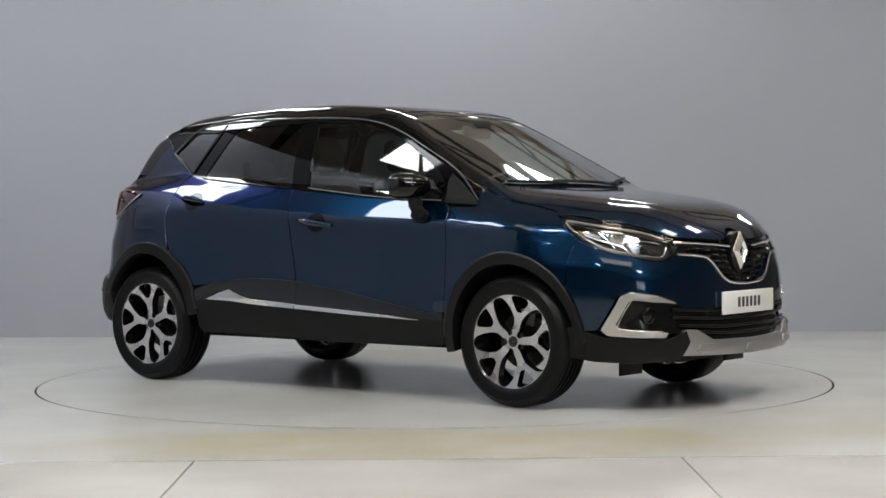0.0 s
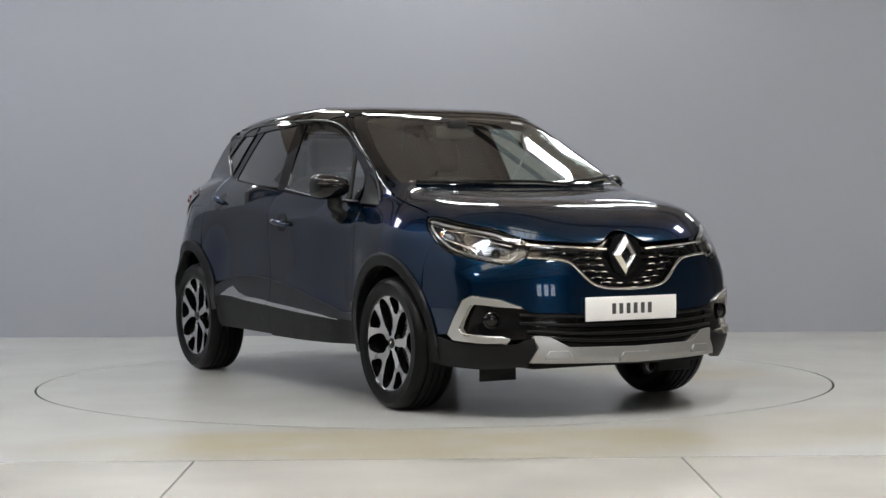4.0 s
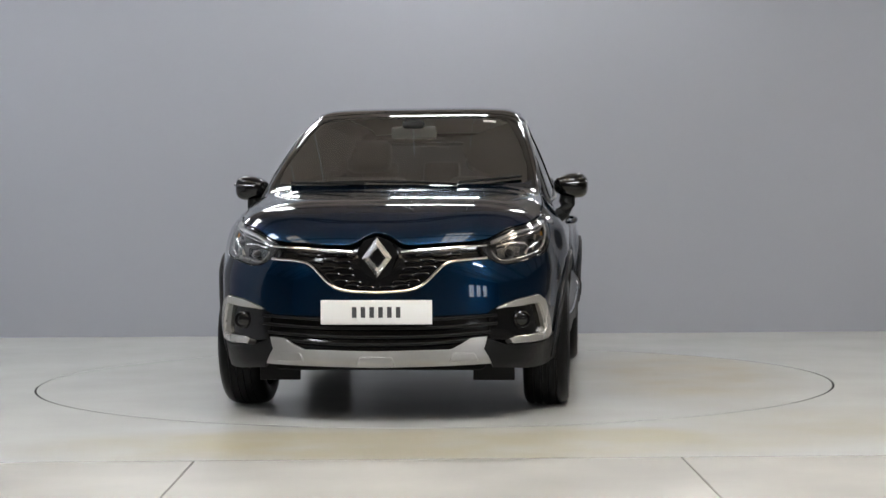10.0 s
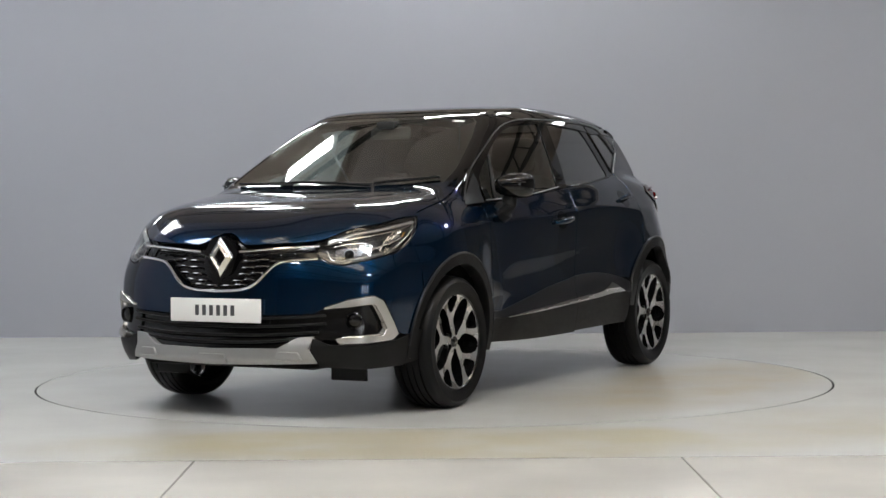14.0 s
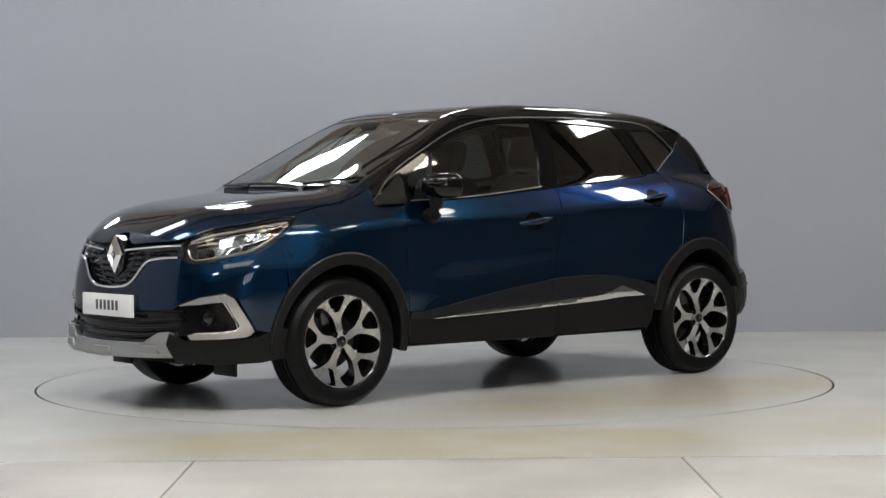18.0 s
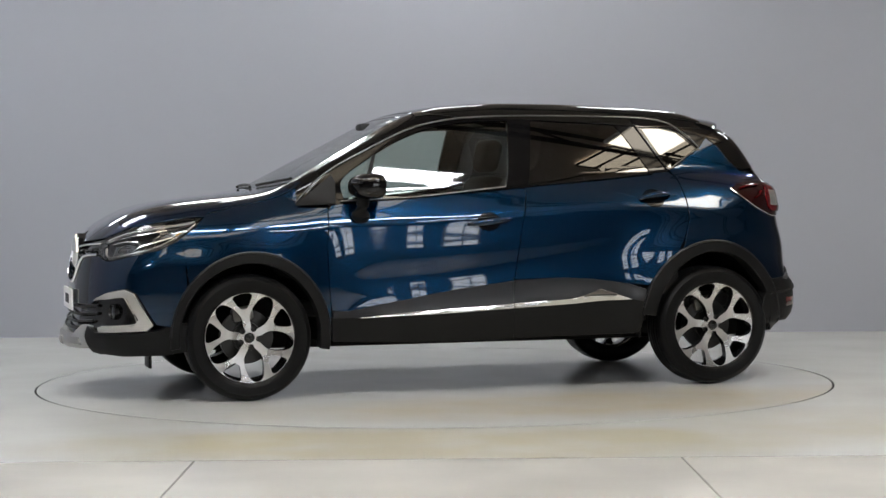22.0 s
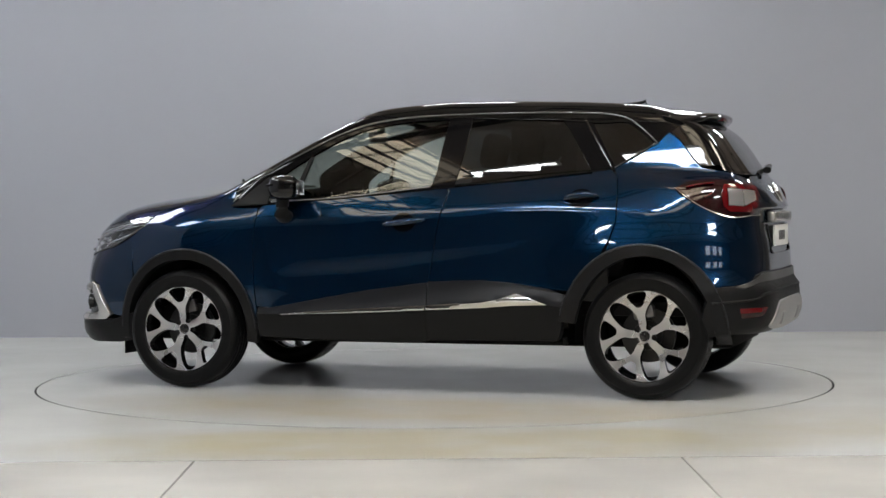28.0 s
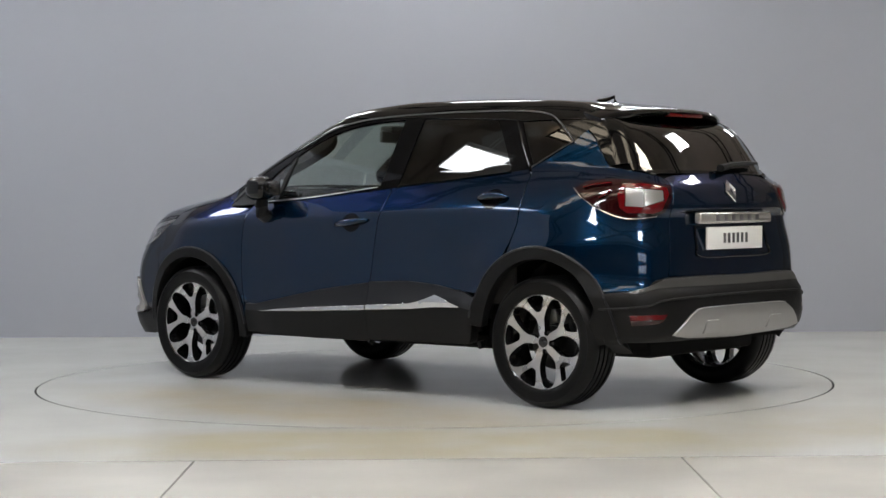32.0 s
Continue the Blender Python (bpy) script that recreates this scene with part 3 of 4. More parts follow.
for s in (1, -1):
    mir = mirrored if s < 0 else (lambda q: np.array(q, float))
    shell("inner_shell", "side", np.concatenate([[(.84, .30), (.86, 1.0), (-.2, 1.08), (-1.1, 1.17), (-1.50, 1.20), (-1.62, 1.0), (-1.62, .75)], ellipse(-1.3, .32, .40, .45, 160, 5, 20)]), DARK, car, off=-.03, step=.06, sgn=s)
    shell("inner_shell", "side", np.concatenate([[(.89, .40), (.90, .98), (1.2, .98), (1.5, .90), (1.60, .80)], ellipse(1.29, .32, .40, .43, 40, 172, 20)]), DARK, car, off=-.03, step=.06, sgn=s)
    for c in (IN_F, IN_R):
        q = ellipse(c[0], c[1], c[2] + .012, c[3] + .012, -4, 184, 30)
        v = [(x, s * y, z) for y in (.40, .80) for x, z in q] + [(x, s * .40, z) for x, z in q]
        n = len(q)
        link("wheel_well", v, [(i, i + 1, n + i + 1, n + i) for i in range(n - 1)] + [tuple(range(2 * n, 3 * n))], DARK, car, smooth=False)
    wing = np.concatenate([[(.868, .43), (.882, .60), (.888, .78), (.874, .995), (1.03, 1.000)], seam3[3:, [0, 2]] - (0, .004), WING_TIP[:, [0, 2]], [(1.634, .79), (1.624, .72)], arch_f[arch_f[:, 0] < 1.618]])
    shell("front_wing", "side", wing, PAINT, car, sgn=s)
    fd = shell("front_door", "side", [(.770, .455), (.862, .46), (.876, .60), (.882, .78), (.868, .985), (.845, 1.012), (.37, 1.044), (-.215, 1.094), (-.228, 1.08), (-.185, .895), (-.137, .61), (-.135, .598), (.214, .555), (.525, .500)], PAINT, car, sgn=s)
    rd = shell("rear_door", "side", np.concatenate([[(-.238, 1.08), (-.224, 1.096), (-.7, 1.143), (-1.10, 1.184), (-1.135, 1.15), (-1.152, 1.04), (-1.154, .92), (-1.125, .83)], arch_r[(arch_r[:, 0] > -1.09) & (arch_r[:, 1] > .56)][::-1], [(-.80, .570), (-.60, .600), (-.42, .612), (-.142, .604), (-.145, .62), (-.192, .895)]]), PAINT, car, sgn=s)
    q3 = surf("side", np.concatenate([[(-1.118, 1.190), (-1.143, 1.15), (-1.160, 1.04), (-1.162, .92), (-1.133, .825)], arch_r[arch_r[:, 0] < -1.10]]))
    q3 = q3[q3[:, 2] > .575]
    r3 = surf("rear", [(53, .585), (44, .597), (41, .640), (36.8, .652), (36.0, .76), (35.3, .93), (32.8, 1.10), (36, 1.135), (45, 1.165)])
    t3 = surf("side", [(-1.560, 1.19), (-1.515, 1.235), (-1.445, 1.330), (-1.385, 1.378), (-1.318, 1.311)])
    qp = shell("rear_quarter", "rear", mir(np.concatenate([q3, r3, t3])), PAINT, car)
    fr = shell("window_frame", "side", FRAME, FRAMEBLACK, car, step=.014, off=-.004, holes=[GLASS_F, GLASS_R, GLASS_Q], sgn=s, thick=.02, edge=.0008)
    shell("door_glass", "side", GLASS_F, TINT, fd, off=-.010, thick=.003, edge=.001, sgn=s, label="clear pale green door glass")
    shell("door_glass", "side", GLASS_R, PRIVACY, rd, off=-.009, thick=.003, edge=.001, sgn=s, label="dark privacy glass")
    shell("quarter_glass", "side", GLASS_Q, PRIVACY, qp, off=-.008, thick=.003, edge=.001, sgn=s, label="dark privacy glass")
    # window bars, mouldings and the mirror's corner panel
    shell("division_bar", "side", [(.690, 1.045), (.655, 1.045), (.585, 1.282), (.602, 1.276)], PLASTIC, fd, off=-.003, sgn=s)
    shell("corner_panel", "side", [(1.045, 1.010), (.825, 1.022), (.818, 1.135), (.835, 1.170)], PLASTIC, fd, off=.002, sgn=s)
    strip("belt_moulding", "side", [(.80, 1.030), (.37, 1.053), (-.12, 1.104)], .005, SATIN, fd, sgn=s)
    strip("belt_moulding", "side", [(-.26, 1.108), (-.6, 1.133), (-1.0, 1.172)], .005, GLOSSBLACK, rd, sgn=s)
    roof_line = surf("side", [(1.035, 1.030), (.86, 1.185), (.60, 1.322), (.42, 1.405), (.24, 1.458), (0, 1.487), (-.4, 1.497), (-.9, 1.492), (-1.12, 1.470), (-1.22, 1.418), (-1.325, 1.325)], .003, s)
    tube("roof_moulding", spline(roof_line, 8), .004, MOULD, fr, n=8)
    strip("quarter_moulding", "side", [(-1.325, 1.322), (-1.22, 1.262), (-1.115, 1.196)], .0045, MOULD, qp, off=.003, sgn=s)
    strip("quarter_edge", "side", [(-.925, 1.480), (-1.02, 1.325), (-1.10, 1.200)], .006, GLOSSBLACK, fr, off=-.001, sgn=s, label="narrow black pillar moulding")
    # black claddings, sill and bright trim
    shell("arch_cladding", "side", np.concatenate([ellipse(*ARCH_F, -6, 188, 60), ellipse(*IN_F, 188, -6, 60)]), PLASTIC, car, off=.010, thick=.05, edge=.006, sgn=s)
    shell("arch_cladding", "side", np.concatenate([ellipse(*ARCH_R, 10, 184, 60), ellipse(*IN_R, 184, 10, 60)]), PLASTIC, car, off=.010, thick=.05, edge=.006, sgn=s)
    for c, a0, a1 in ((ARCH_F, 2, 178), (ARCH_R, 14, 178)):
        tube("arch_lip", surf("side", ellipse(*c, a0, a1, 60), .008, s), .007, UPPERTRIM, car, n=8, flat=.8)
    shell("sill_cladding", "side", [(.855, .296), (.863, .42), (.855, .415), (.72, .418), (.30, .440), (-.128, .462), (-.128, .284), (.3, .283), (.6, .288)], PLASTIC, fd, off=.004, thick=.05, edge=.006, sgn=s)
    shell("sill_cladding", "side", [(-.132, .463), (-.45, .480), (-.62, .492), (-.80, .484), (-.885, .47), (-.862, .33), (-.845, .300), (-.132, .292)], PLASTIC, rd, off=.004, thick=.05, edge=.006, sgn=s)
    shell("door_trim", "side", [(.857, .418), (.855, .450), (.770, .452), (.525, .496), (.214, .551), (-.131, .594), (-.128, .464), (.30, .442), (.72, .420)], UPPERTRIM, fd, off=.002, thick=.03, sgn=s)
    shell("door_trim", "side", [(-.132, .465), (-.138, .598), (-.42, .608), (-.60, .596), (-.80, .566), (-.888, .537), (-.885, .472), (-.80, .486), (-.62, .494), (-.45, .482)], UPPERTRIM, rd, off=.002, thick=.03, sgn=s)
    shell("sill_trim", "side", [(.72, .417), (.30, .447), (-.124, .470), (-.124, .452), (.30, .432)], CHROME, fd, off=.011, thick=.012, step=.015, sgn=s)
    shell("sill_trim", "side", [(-.134, .472), (-.45, .494), (-.56, .517), (-.625, .541), (-.68, .525), (-.80, .486), (-.62, .482), (-.45, .468), (-.134, .453)], CHROME, rd, off=.011, thick=.012, step=.015, sgn=s)
    # door handles
    for door, x0, x1, z0, z1 in ((fd, .115, -.120, .903, .930), (rd, -.880, -1.055, 1.030, 1.044)):
        xm, zm = (x0 + x1) / 2, (z0 + z1) / 2
        cup = shell("handle_cup", "side", ellipse(xm + .005, zm, .064, .050, 0, 345, 24), FRAMEBLACK, door, off=.0015, thick=.004, edge=.001, step=.012, sgn=s)
        ln = np.stack([np.linspace(x0, x1, 13), np.linspace(z0, z1, 13)], 1)
        P, N = on("side", ln, s)
        k = np.sin(np.pi * np.linspace(0, 1, 13))[:, None]
        tube("handle", P + N * (.006 + .030 * k ** .6), lambda t: .008 + .008 * math.sin(math.pi * t), PAINT, door, n=10, flat=1.1, label="body-coloured arched door handle")
    # mirror
    mirror = new("door_mirror")
    mirror.parent = car
    mirror["label"] = "gloss black door mirror with indicator"
    v, f, nu, nv = [], [], 28, 18
    for j in range(nv + 1):
        for i in range(nu):
            a, b = 2 * math.pi * i / nu, math.pi * (j / nv - .5)
            sg = lambda q, e: math.copysign(abs(q) ** e, q)
            cx, cy, cz = sg(math.cos(b), .6) * sg(math.cos(a), .7), sg(math.cos(b), .6) * sg(math.sin(a), .6), sg(math.sin(b), .7)
            bulge = 1 - .25 * max(0, -cy) * abs(cz)
            v.append((.660 + .105 * cx * (1 if cx > 0 else .62) - .02 * cy, s * (.872 + .092 * cy), 1.108 + .066 * cz * bulge * (1 + .08 * cy)))
    for j in range(nv):
        for i in range(nu):
            f.append((j * nu + i, j * nu + (i + 1) % nu, (j + 1) * nu + (i + 1) % nu, (j + 1) * nu + i))
    bm = bmesh.new()
    bv = [bm.verts.new(p) for p in v]
    for q in f:
        bm.faces.new([bv[k] for k in q])
    bmesh.ops.remove_doubles(bm, verts=bm.verts, dist=1e-4)
    part("housing", bm, BLACK, mirror, sharp=80)
    bm = bmesh.new()
    box(bm, -.004, .004, -.066, .066, -.040, .040, .003, pose(.595, s * .872, 1.108, 0, 0, -3 * s))
    part("mirror_glass", bm, DARKCHROME, mirror, "dark mirror glass")
    tube("mirror_arm", [(.70, s * .80, .945), (.705, s * .835, .965), (.70, s * .850, 1.01), (.69, s * .855, 1.06)], lambda t: .052 - .012 * t, PLASTIC, mirror, n=12, flat=.8)
    tube("indicator", [(.753, s * .795, 1.112), (.766, s * .85, 1.118), (.760, s * .92, 1.122), (.72, s * .957, 1.124)], .006, GLOSSBLACK, mirror, n=8)
    # headlight
    hl = shell("headlight", "front", sw(s, LAMP), LAMPBACK, car, off=-.048, thick=.01, label="clear headlight with silver reflector")
    shell("lens", "front", sw(s, LAMP), LENS, hl, off=.002, thick=.003, edge=.002)
    strip("bezel", "front", sw(s, LAMP + LAMP[:1]), .006, GLOSSBLACK, hl, off=-.010, per=4)
    strip("eyebrow", "front", sw(s, [(34, .838), (41, .874), (50, .899), (58, .921), (64, .935)]), .014, SATIN, hl, off=-.014, flat=.5)
    strip("light_guide", "front", sw(s, [(33.5, .800), (34.5, .765), (37, .752), (44, .771), (52, .800), (57, .838), (62, .893), (64, .928)]), .0065, SATINWHITE, hl, off=-.016)
    strip("divider", "front", sw(s, [(45, .782), (47, .812), (53, .838), (58, .862)]), .010, CHROMEDIM, hl, off=-.028)
    strip("divider", "front", sw(s, [(35.5, .822), (40, .836), (45.5, .838), (47.5, .812)]), .007, CHROMEDIM, hl, off=-.026)
    strip("divider", "front", sw(s, [(49, .800), (50.5, .832), (53, .872)]), .006, CHROMEDIM, hl, off=-.026)
    shell("reflector_bowl", "front", sw(s, [(36, .765), (43.5, .787), (45, .826), (40, .828), (36, .815)]), DARKCHROME, hl, off=-.040, thick=.006, step=.012)
    shell("reflector_bowl", "front", sw(s, [(51.5, .812), (56, .846), (60, .893), (55.5, .882), (53, .862)]), DARKCHROME, hl, off=-.038, thick=.006, step=.012)
    for a, z, r in ((40, .795, .018), (52, .850, .014)):
        p, n = on("front", [(a * s, z)])
        q = Vector(p[0] - n[0] * .045)
        m = look(q + Vector(n[0]) * 0, q - Vector((1, .35 * s, 0)))
        proj = turned("projector", [(r * 1.25, -.02), (r * 1.25, .012), (r * 1.12, .016), (r, .004), (r * .9, .016), (r * .7, .026), (r * .35, .033), (0, .035)], 28, STEEL, hl, axis="z")
        proj.matrix_basis = m
    strip("side_reflector", "front", sw(s, [(58.5, .868), (60, .890)]), .006, AMBER, hl, off=-.030)
    strip("eyebrow_line", "front", sw(s, [(33, .826), (41, .856), (50, .880), (58, .902), (62.5, .920)]), .005, CHROME, hl, off=-.016)
    # daytime-lamp surround, fog lamp and black corner
    shell("lamp_surround", "front", sw(s, DRL), SATINWHITE, car, off=.014, thick=.045, step=.012, edge=.007, label="bright C-shaped daytime lamp surround")
    strip("daytime_lamp", "front", sw(s, [(35.5, .532), (39, .536), (44, .546), (45.6, .534), (48.6, .430), (47.2, .404), (37, .391)]), .006, SATINWHITE, car, off=.004)
    shell("fog_panel", "front", sw(s, [(31, .515), (38.6, .541), (44.8, .553), (46.2, .540), (49.4, .430), (48.0, .396), (35.6, .383), (31, .39)]), GLOSSBLACK, car, off=-.022)
    p, n = on("front", [(40.5 * s, .470)])
    fog = turned("fog_lamp", [(.036, -.02), (.040, .008), (.034, .012), (.030, .002), (.020, .006), (0, .008)], 24, GLOSSBLACK, car, axis="z")
    fog.matrix_basis = look(Vector(p[0] - n[0] * .010), Vector(p[0] - n[0] * .010) - Vector((1, .3 * s, 0)))
    shell("bumper_corner", "front", sw(s, [(29.5, .388), (34, .358), (43, .354), (53, .366), (57.5, .388), (61.5, .41), (64, .40), (64.5, .27), (55, .245), (43, .240), (31.5, .255), (28.8, .335)]), PLASTIC, car, off=.004, thick=.05)
    # tail light
    TAIL = [(65.3, 1.085), (61, 1.116), (54.5, 1.128), (47, 1.121), (34, 1.094), (33.9, 1.050), (37, .968), (40, .950), (48.8, .938), (56.5, .980), (61.6, 1.034)]
    tl = shell("tail_light", "rear", sw(s, TAIL), DARKRED, car, off=.006, thick=.03, edge=.008)
    shell("light_ring", "rear", sw(s, [(50, 1.098), (44, 1.100), (36, 1.080), (35.6, 1.048), (38.4, .975), (41, .962), (49, .962), (51, .990), (51.5, 1.05)]), RED, tl, off=.012, thick=.006, step=.015, holes=[sw(s, [(49.4, 1.082), (37.4, 1.070), (37.3, 1.018), (44, .988), (49.6, .994)])])
    shell("reversing_lamp", "rear", sw(s, [(49.0, 1.078), (44.0, 1.073), (44.1, .992), (49.2, .998)]), SATIN, tl, off=.011, thick=.005, step=.015)
    shell("reversing_lamp", "rear", sw(s, [(43.7, 1.073), (37.8, 1.066), (37.7, 1.022), (43.8, .993)]), SATINWHITE, tl, off=.012, thick=.005, step=.015)
    strip("light_bar", "rear", sw(s, [(62, 1.083), (58, 1.096), (53, 1.104)]), .007, RED, tl, off=.014)
    strip("light_bar", "rear", sw(s, [(57, 1.035), (55, 1.050), (53.5, 1.072)]), .007, RED, tl, off=.013)
    strip("light_edge", "rear", sw(s, [(65.6, 1.084), (61.8, 1.030), (56.5, .976), (49, .934), (40, .944)]), .0045, CHROME, tl, off=.006)
    # rear blade beside the glass, reflector
    blade = surf("side", [(-1.393, 1.383), (-1.452, 1.333), (-1.520, 1.240), (-1.562, 1.198)])
    inner = surf("back", [(.555, 1.215), (.545, 1.30), (.505, 1.40), (.47, 1.455)])
    shell("tailgate_blade", "rear", mir(np.concatenate([blade, inner, surf("side", [(-1.47, 1.445)])])), BLACK, car, off=-.002)
    rf = shell("rear_reflector", "rear", sw(s, [(48.7, .470), (38.4, .472), (39.4, .452), (48.5, .447)]), RED, car, off=.010, thick=.01, step=.02)
    shell("lower_lens", "rear", sw(s, [(48.5, .444), (39.4, .449), (41, .432), (48.2, .422)]), DARKRED, rf, off=.010, thick=.01, step=.02)
    strip("mud_flap", "side", [(-.872, .30), (-.874, .262)], .022, PLASTIC, car, off=-.06, sgn=s)
    bm = bmesh.new()
    box(bm, 1.78, 1.795, .52 * s - .10, .52 * s + .10, .165, .29, .004)
    part("air_deflector", bm, PLASTIC, car)

# bonnet, bumper, grilles
rear_edge = [(1.205, 0), (1.19, .25), (1.145, .48), (1.06, .65)]
half = np.concatenate([rear_edge, seam3[1:, :2] - (0, .004), hood3[:, :2]])
half[-1, 1] = 0
shell("bonnet", "top", np.concatenate([half, (half * (1, -1))[::-1][1:-1]]), PAINT, car)
fb = np.concatenate([[(0, .490), (30, .505), (33, .537), (38.6, .571), (45.6, .591), (49.0, .566), (54.0, .404), (57, .395), (61, .405)], back_to("front", arch_nose3)[:], back_to("front", bump_seam), np.array(LAMP_LOW[2:]), GRILLE_LOW[1:]])
bumper = shell("front_bumper", "front", both(fb), PAINT, car)
top_edge = spline(NOSE, 4) - (0, .006)
gr = shell("upper_grille", "front", both(np.concatenate([[(0, .606)], GRILLE_LOW[::-1][1:], top_edge])), GLOSSBLACK, car, off=-.034)
rail = np.concatenate([GRILLE_LOW, GRILLE_LOW[::-1][1:] * (-1, 1)])
tube("grille_rail", surf("front", rail, .004), .0075, CHROME, gr, n=8, label="chrome grille rail")
for s in (1, -1):
    strip("grille_strip", "front", sw(s, [(31.5, .818), (24, .812), (15, .802), (7, .792)]), .009, CHROME, gr, off=.002, flat=.7, label="chrome grille strip")
    for row, (z, a0, a1) in enumerate(((.778, 8, 25), (.748, 8, 21), (.716, 7.5, 17), (.684, 6.5, 15), (.652, 4.5, 12.3), (.628, .8, 9.5))):
        k = max(1, round((a1 - a0) / 4.6))
        for i in range(k):
            u0, u1 = a0 + (a1 - a0) * i / k, a0 + (a1 - a0) * (i + .93) / k
            zz = z + .006 * (i % 2)
            strip("grille_slat", "front", sw(s, [(u0, zz - .003), (u0 + .6, zz + .004), (u1 - .6, zz + .005), (u1, zz - .002)]), .0062, GLOSSBLACK, gr, off=-.016, flat=.8, per=3, n=6)
# emblem: a bright diamond on a black shield
def diamond(name, parent, x, out, cz, hw, hh, ratio, depth, mat):
    """A frame of four bevelled bars in the y-z plane."""
    o = [(0, hh), (hw, 0), (0, -hh), (-hw, 0)]
    bm = bmesh.new()
    rows = []
    for k, dx in ((1.0, 0), (.96, out * depth * .3), (.60, out * depth), (ratio * 1.12, out * depth * .45), (ratio, 0)):
        rows.append([bm.verts.new((x + dx, y * k, cz + z * (k if k > .7 else k * 1.0))) for y, z in o])
    for a, b in zip(rows, rows[1:]):
        for i in range(4):
            bm.faces.new((a[i], a[(i + 1) % 4], b[(i + 1) % 4], b[i]))
    return part(name, bm, mat, parent, smooth=False, label="bright diamond emblem")


bm = bmesh.new()
ring = [(0, .866), (.062, .842), (.096, .788), (.060, .690), (0, .655), (-.060, .690), (-.096, .788), (-.062, .848)]
for x in (2.06, 2.106):
    bm.faces.new([bm.verts.new((x, y, z)) for y, z in ring])
bm.verts.ensure_lookup_table()
for i in range(8):
    bm.faces.new([bm.verts[i], bm.verts[(i + 1) % 8], bm.verts[8 + (i + 1) % 8], bm.verts[8 + i]])
part("emblem_shield", bm, GLOSSBLACK, gr, smooth=False)
diamond("emblem", gr, 2.108, 1, .766, .072, .098, .40, .026, CHROMEDIM)
lg = shell("lower_grille", "front", both([(0, .329), (20, .333), (26, .352), (30, .377), (33.5, .39), (33.5, .530), (30, .508), (0, .492)]), GLOSSBLACK, car, off=-.032)
for z, a in ((.512, 31), (.478, 33), (.440, 33), (.402, 31), (.368, 25)):
    ln = [(-a, z + .018), (-a * .5, z + .003), (0, z), (a * .5, z + .003), (a, z + .018)]
    strip("grille_blade", "front", ln, .006, PLASTIC, lg, off=-.010, flat=1.2)
sk = shell("skid_plate", "front", both([(0, .262), (30.5, .275), (28.2, .343), (29.5, .395), (25.5, .389), (20, .338), (0, .331)]), SATIN, car, off=.006, thick=.05, edge=.008, label="satin silver skid plate")
for a, b, z in ((-26.5, -19.5, .305), (19.5, 26.5, .305), (-5, 5, .288)):
    shell("raised_pad", "front", [(a, z - .012), (b, z - .012), (b - 1, z + .016), (a + 1, z + .016)], SATIN, sk, off=.018, thick=.012, edge=.010, step=.02)


def plate(name, x, sgn, z0, z1, parent):
    bm = bmesh.new()
    box(bm, x - .006, x + .006, -.26, .26, z0, z1, .003)
    p = part(name, bm, WHITE, parent, label="white plate with dark grey bars")
    bars("letter_bar", p, INK, pose(x + sgn * .0068, 0, (z0 + z1) / 2, 0, 0, 90), .0105, .025, 6, .041)
    return p


plate("front_plate", 2.157, 1, .458, .571, car)

# windscreen, roof, cowl, wipers
hs = np.array([(1.172, 0), (1.158, .30), (1.120, .52), (1.065, .655), (.91, .650), (.71, .610), (.54, .565), (.415, .520), (.385, .46), (.39, .2), (.395, 0)])
screen_line = np.concatenate([hs, (hs * (1, -1))[::-1][1:-1]])
shell("windscreen", "top", screen_line, SCREEN, car, off=-.004, step=.014, thick=.003, edge=.001, label="clear pale green windscreen")
ho = np.array([(1.232, 0), (1.215, .28), (1.17, .52), (1.085, .675), (1.045, .735), (.98, .735), (.72, .672), (.45, .605), (.34, .56), (.335, .3), (.345, 0)])
shell("screen_surround", "top", np.concatenate([ho, (ho * (1, -1))[::-1][1:-1]]), BLACK, car, off=-.0015, step=.025, holes=[screen_line], thick=.01)
hr = np.array([(.335, 0), (.325, .3), (.33, .565), (.05, .60), (-.5, .60), (-1.0, .585), (-1.36, .55), (-1.42, .3), (-1.435, 0)])
roof = shell("roof", "top", np.concatenate([hr, (hr * (1, -1))[::-1][1:-1]]), BLACK, car, off=.001)
for s in (1, -1):
    tube("roof_channel", surf("top", [(.25, .545 * s), (-.2, .555 * s), (-.8, .548 * s), (-1.3, .525 * s)], .002), .004, GLOSSBLACK, roof, n=6)
tube("wiper", surf("top", [(1.195, .30), (1.165, .10), (1.150, -.15), (1.140, -.36)], .010), .008, PLASTIC, car, n=6)
tube("wiper", surf("top", [(1.185, -.18), (1.14, -.40), (1.09, -.58)], .010), .008, PLASTIC, car, n=6)
tube("wiper", surf("top", [(1.16, .30), (1.09, .48), (1.03, .62)], .010), .008, PLASTIC, car, n=6)
shell("screen_sticker", "top", [(.452, .385), (.452, .455), (.43, .455), (.43, .385)], WHITE, car, off=-.002, thick=.001, edge=.0005)
tube("antenna", surf("top", [(-1.03, 0)], .004).tolist() + surf("top", [(-1.10, 0)], .016).tolist() + surf("top", [(-1.135, 0)], .030).tolist() + surf("top", [(-1.145, 0)], .002).tolist(), lambda t: .010, BLACK, car, n=8)

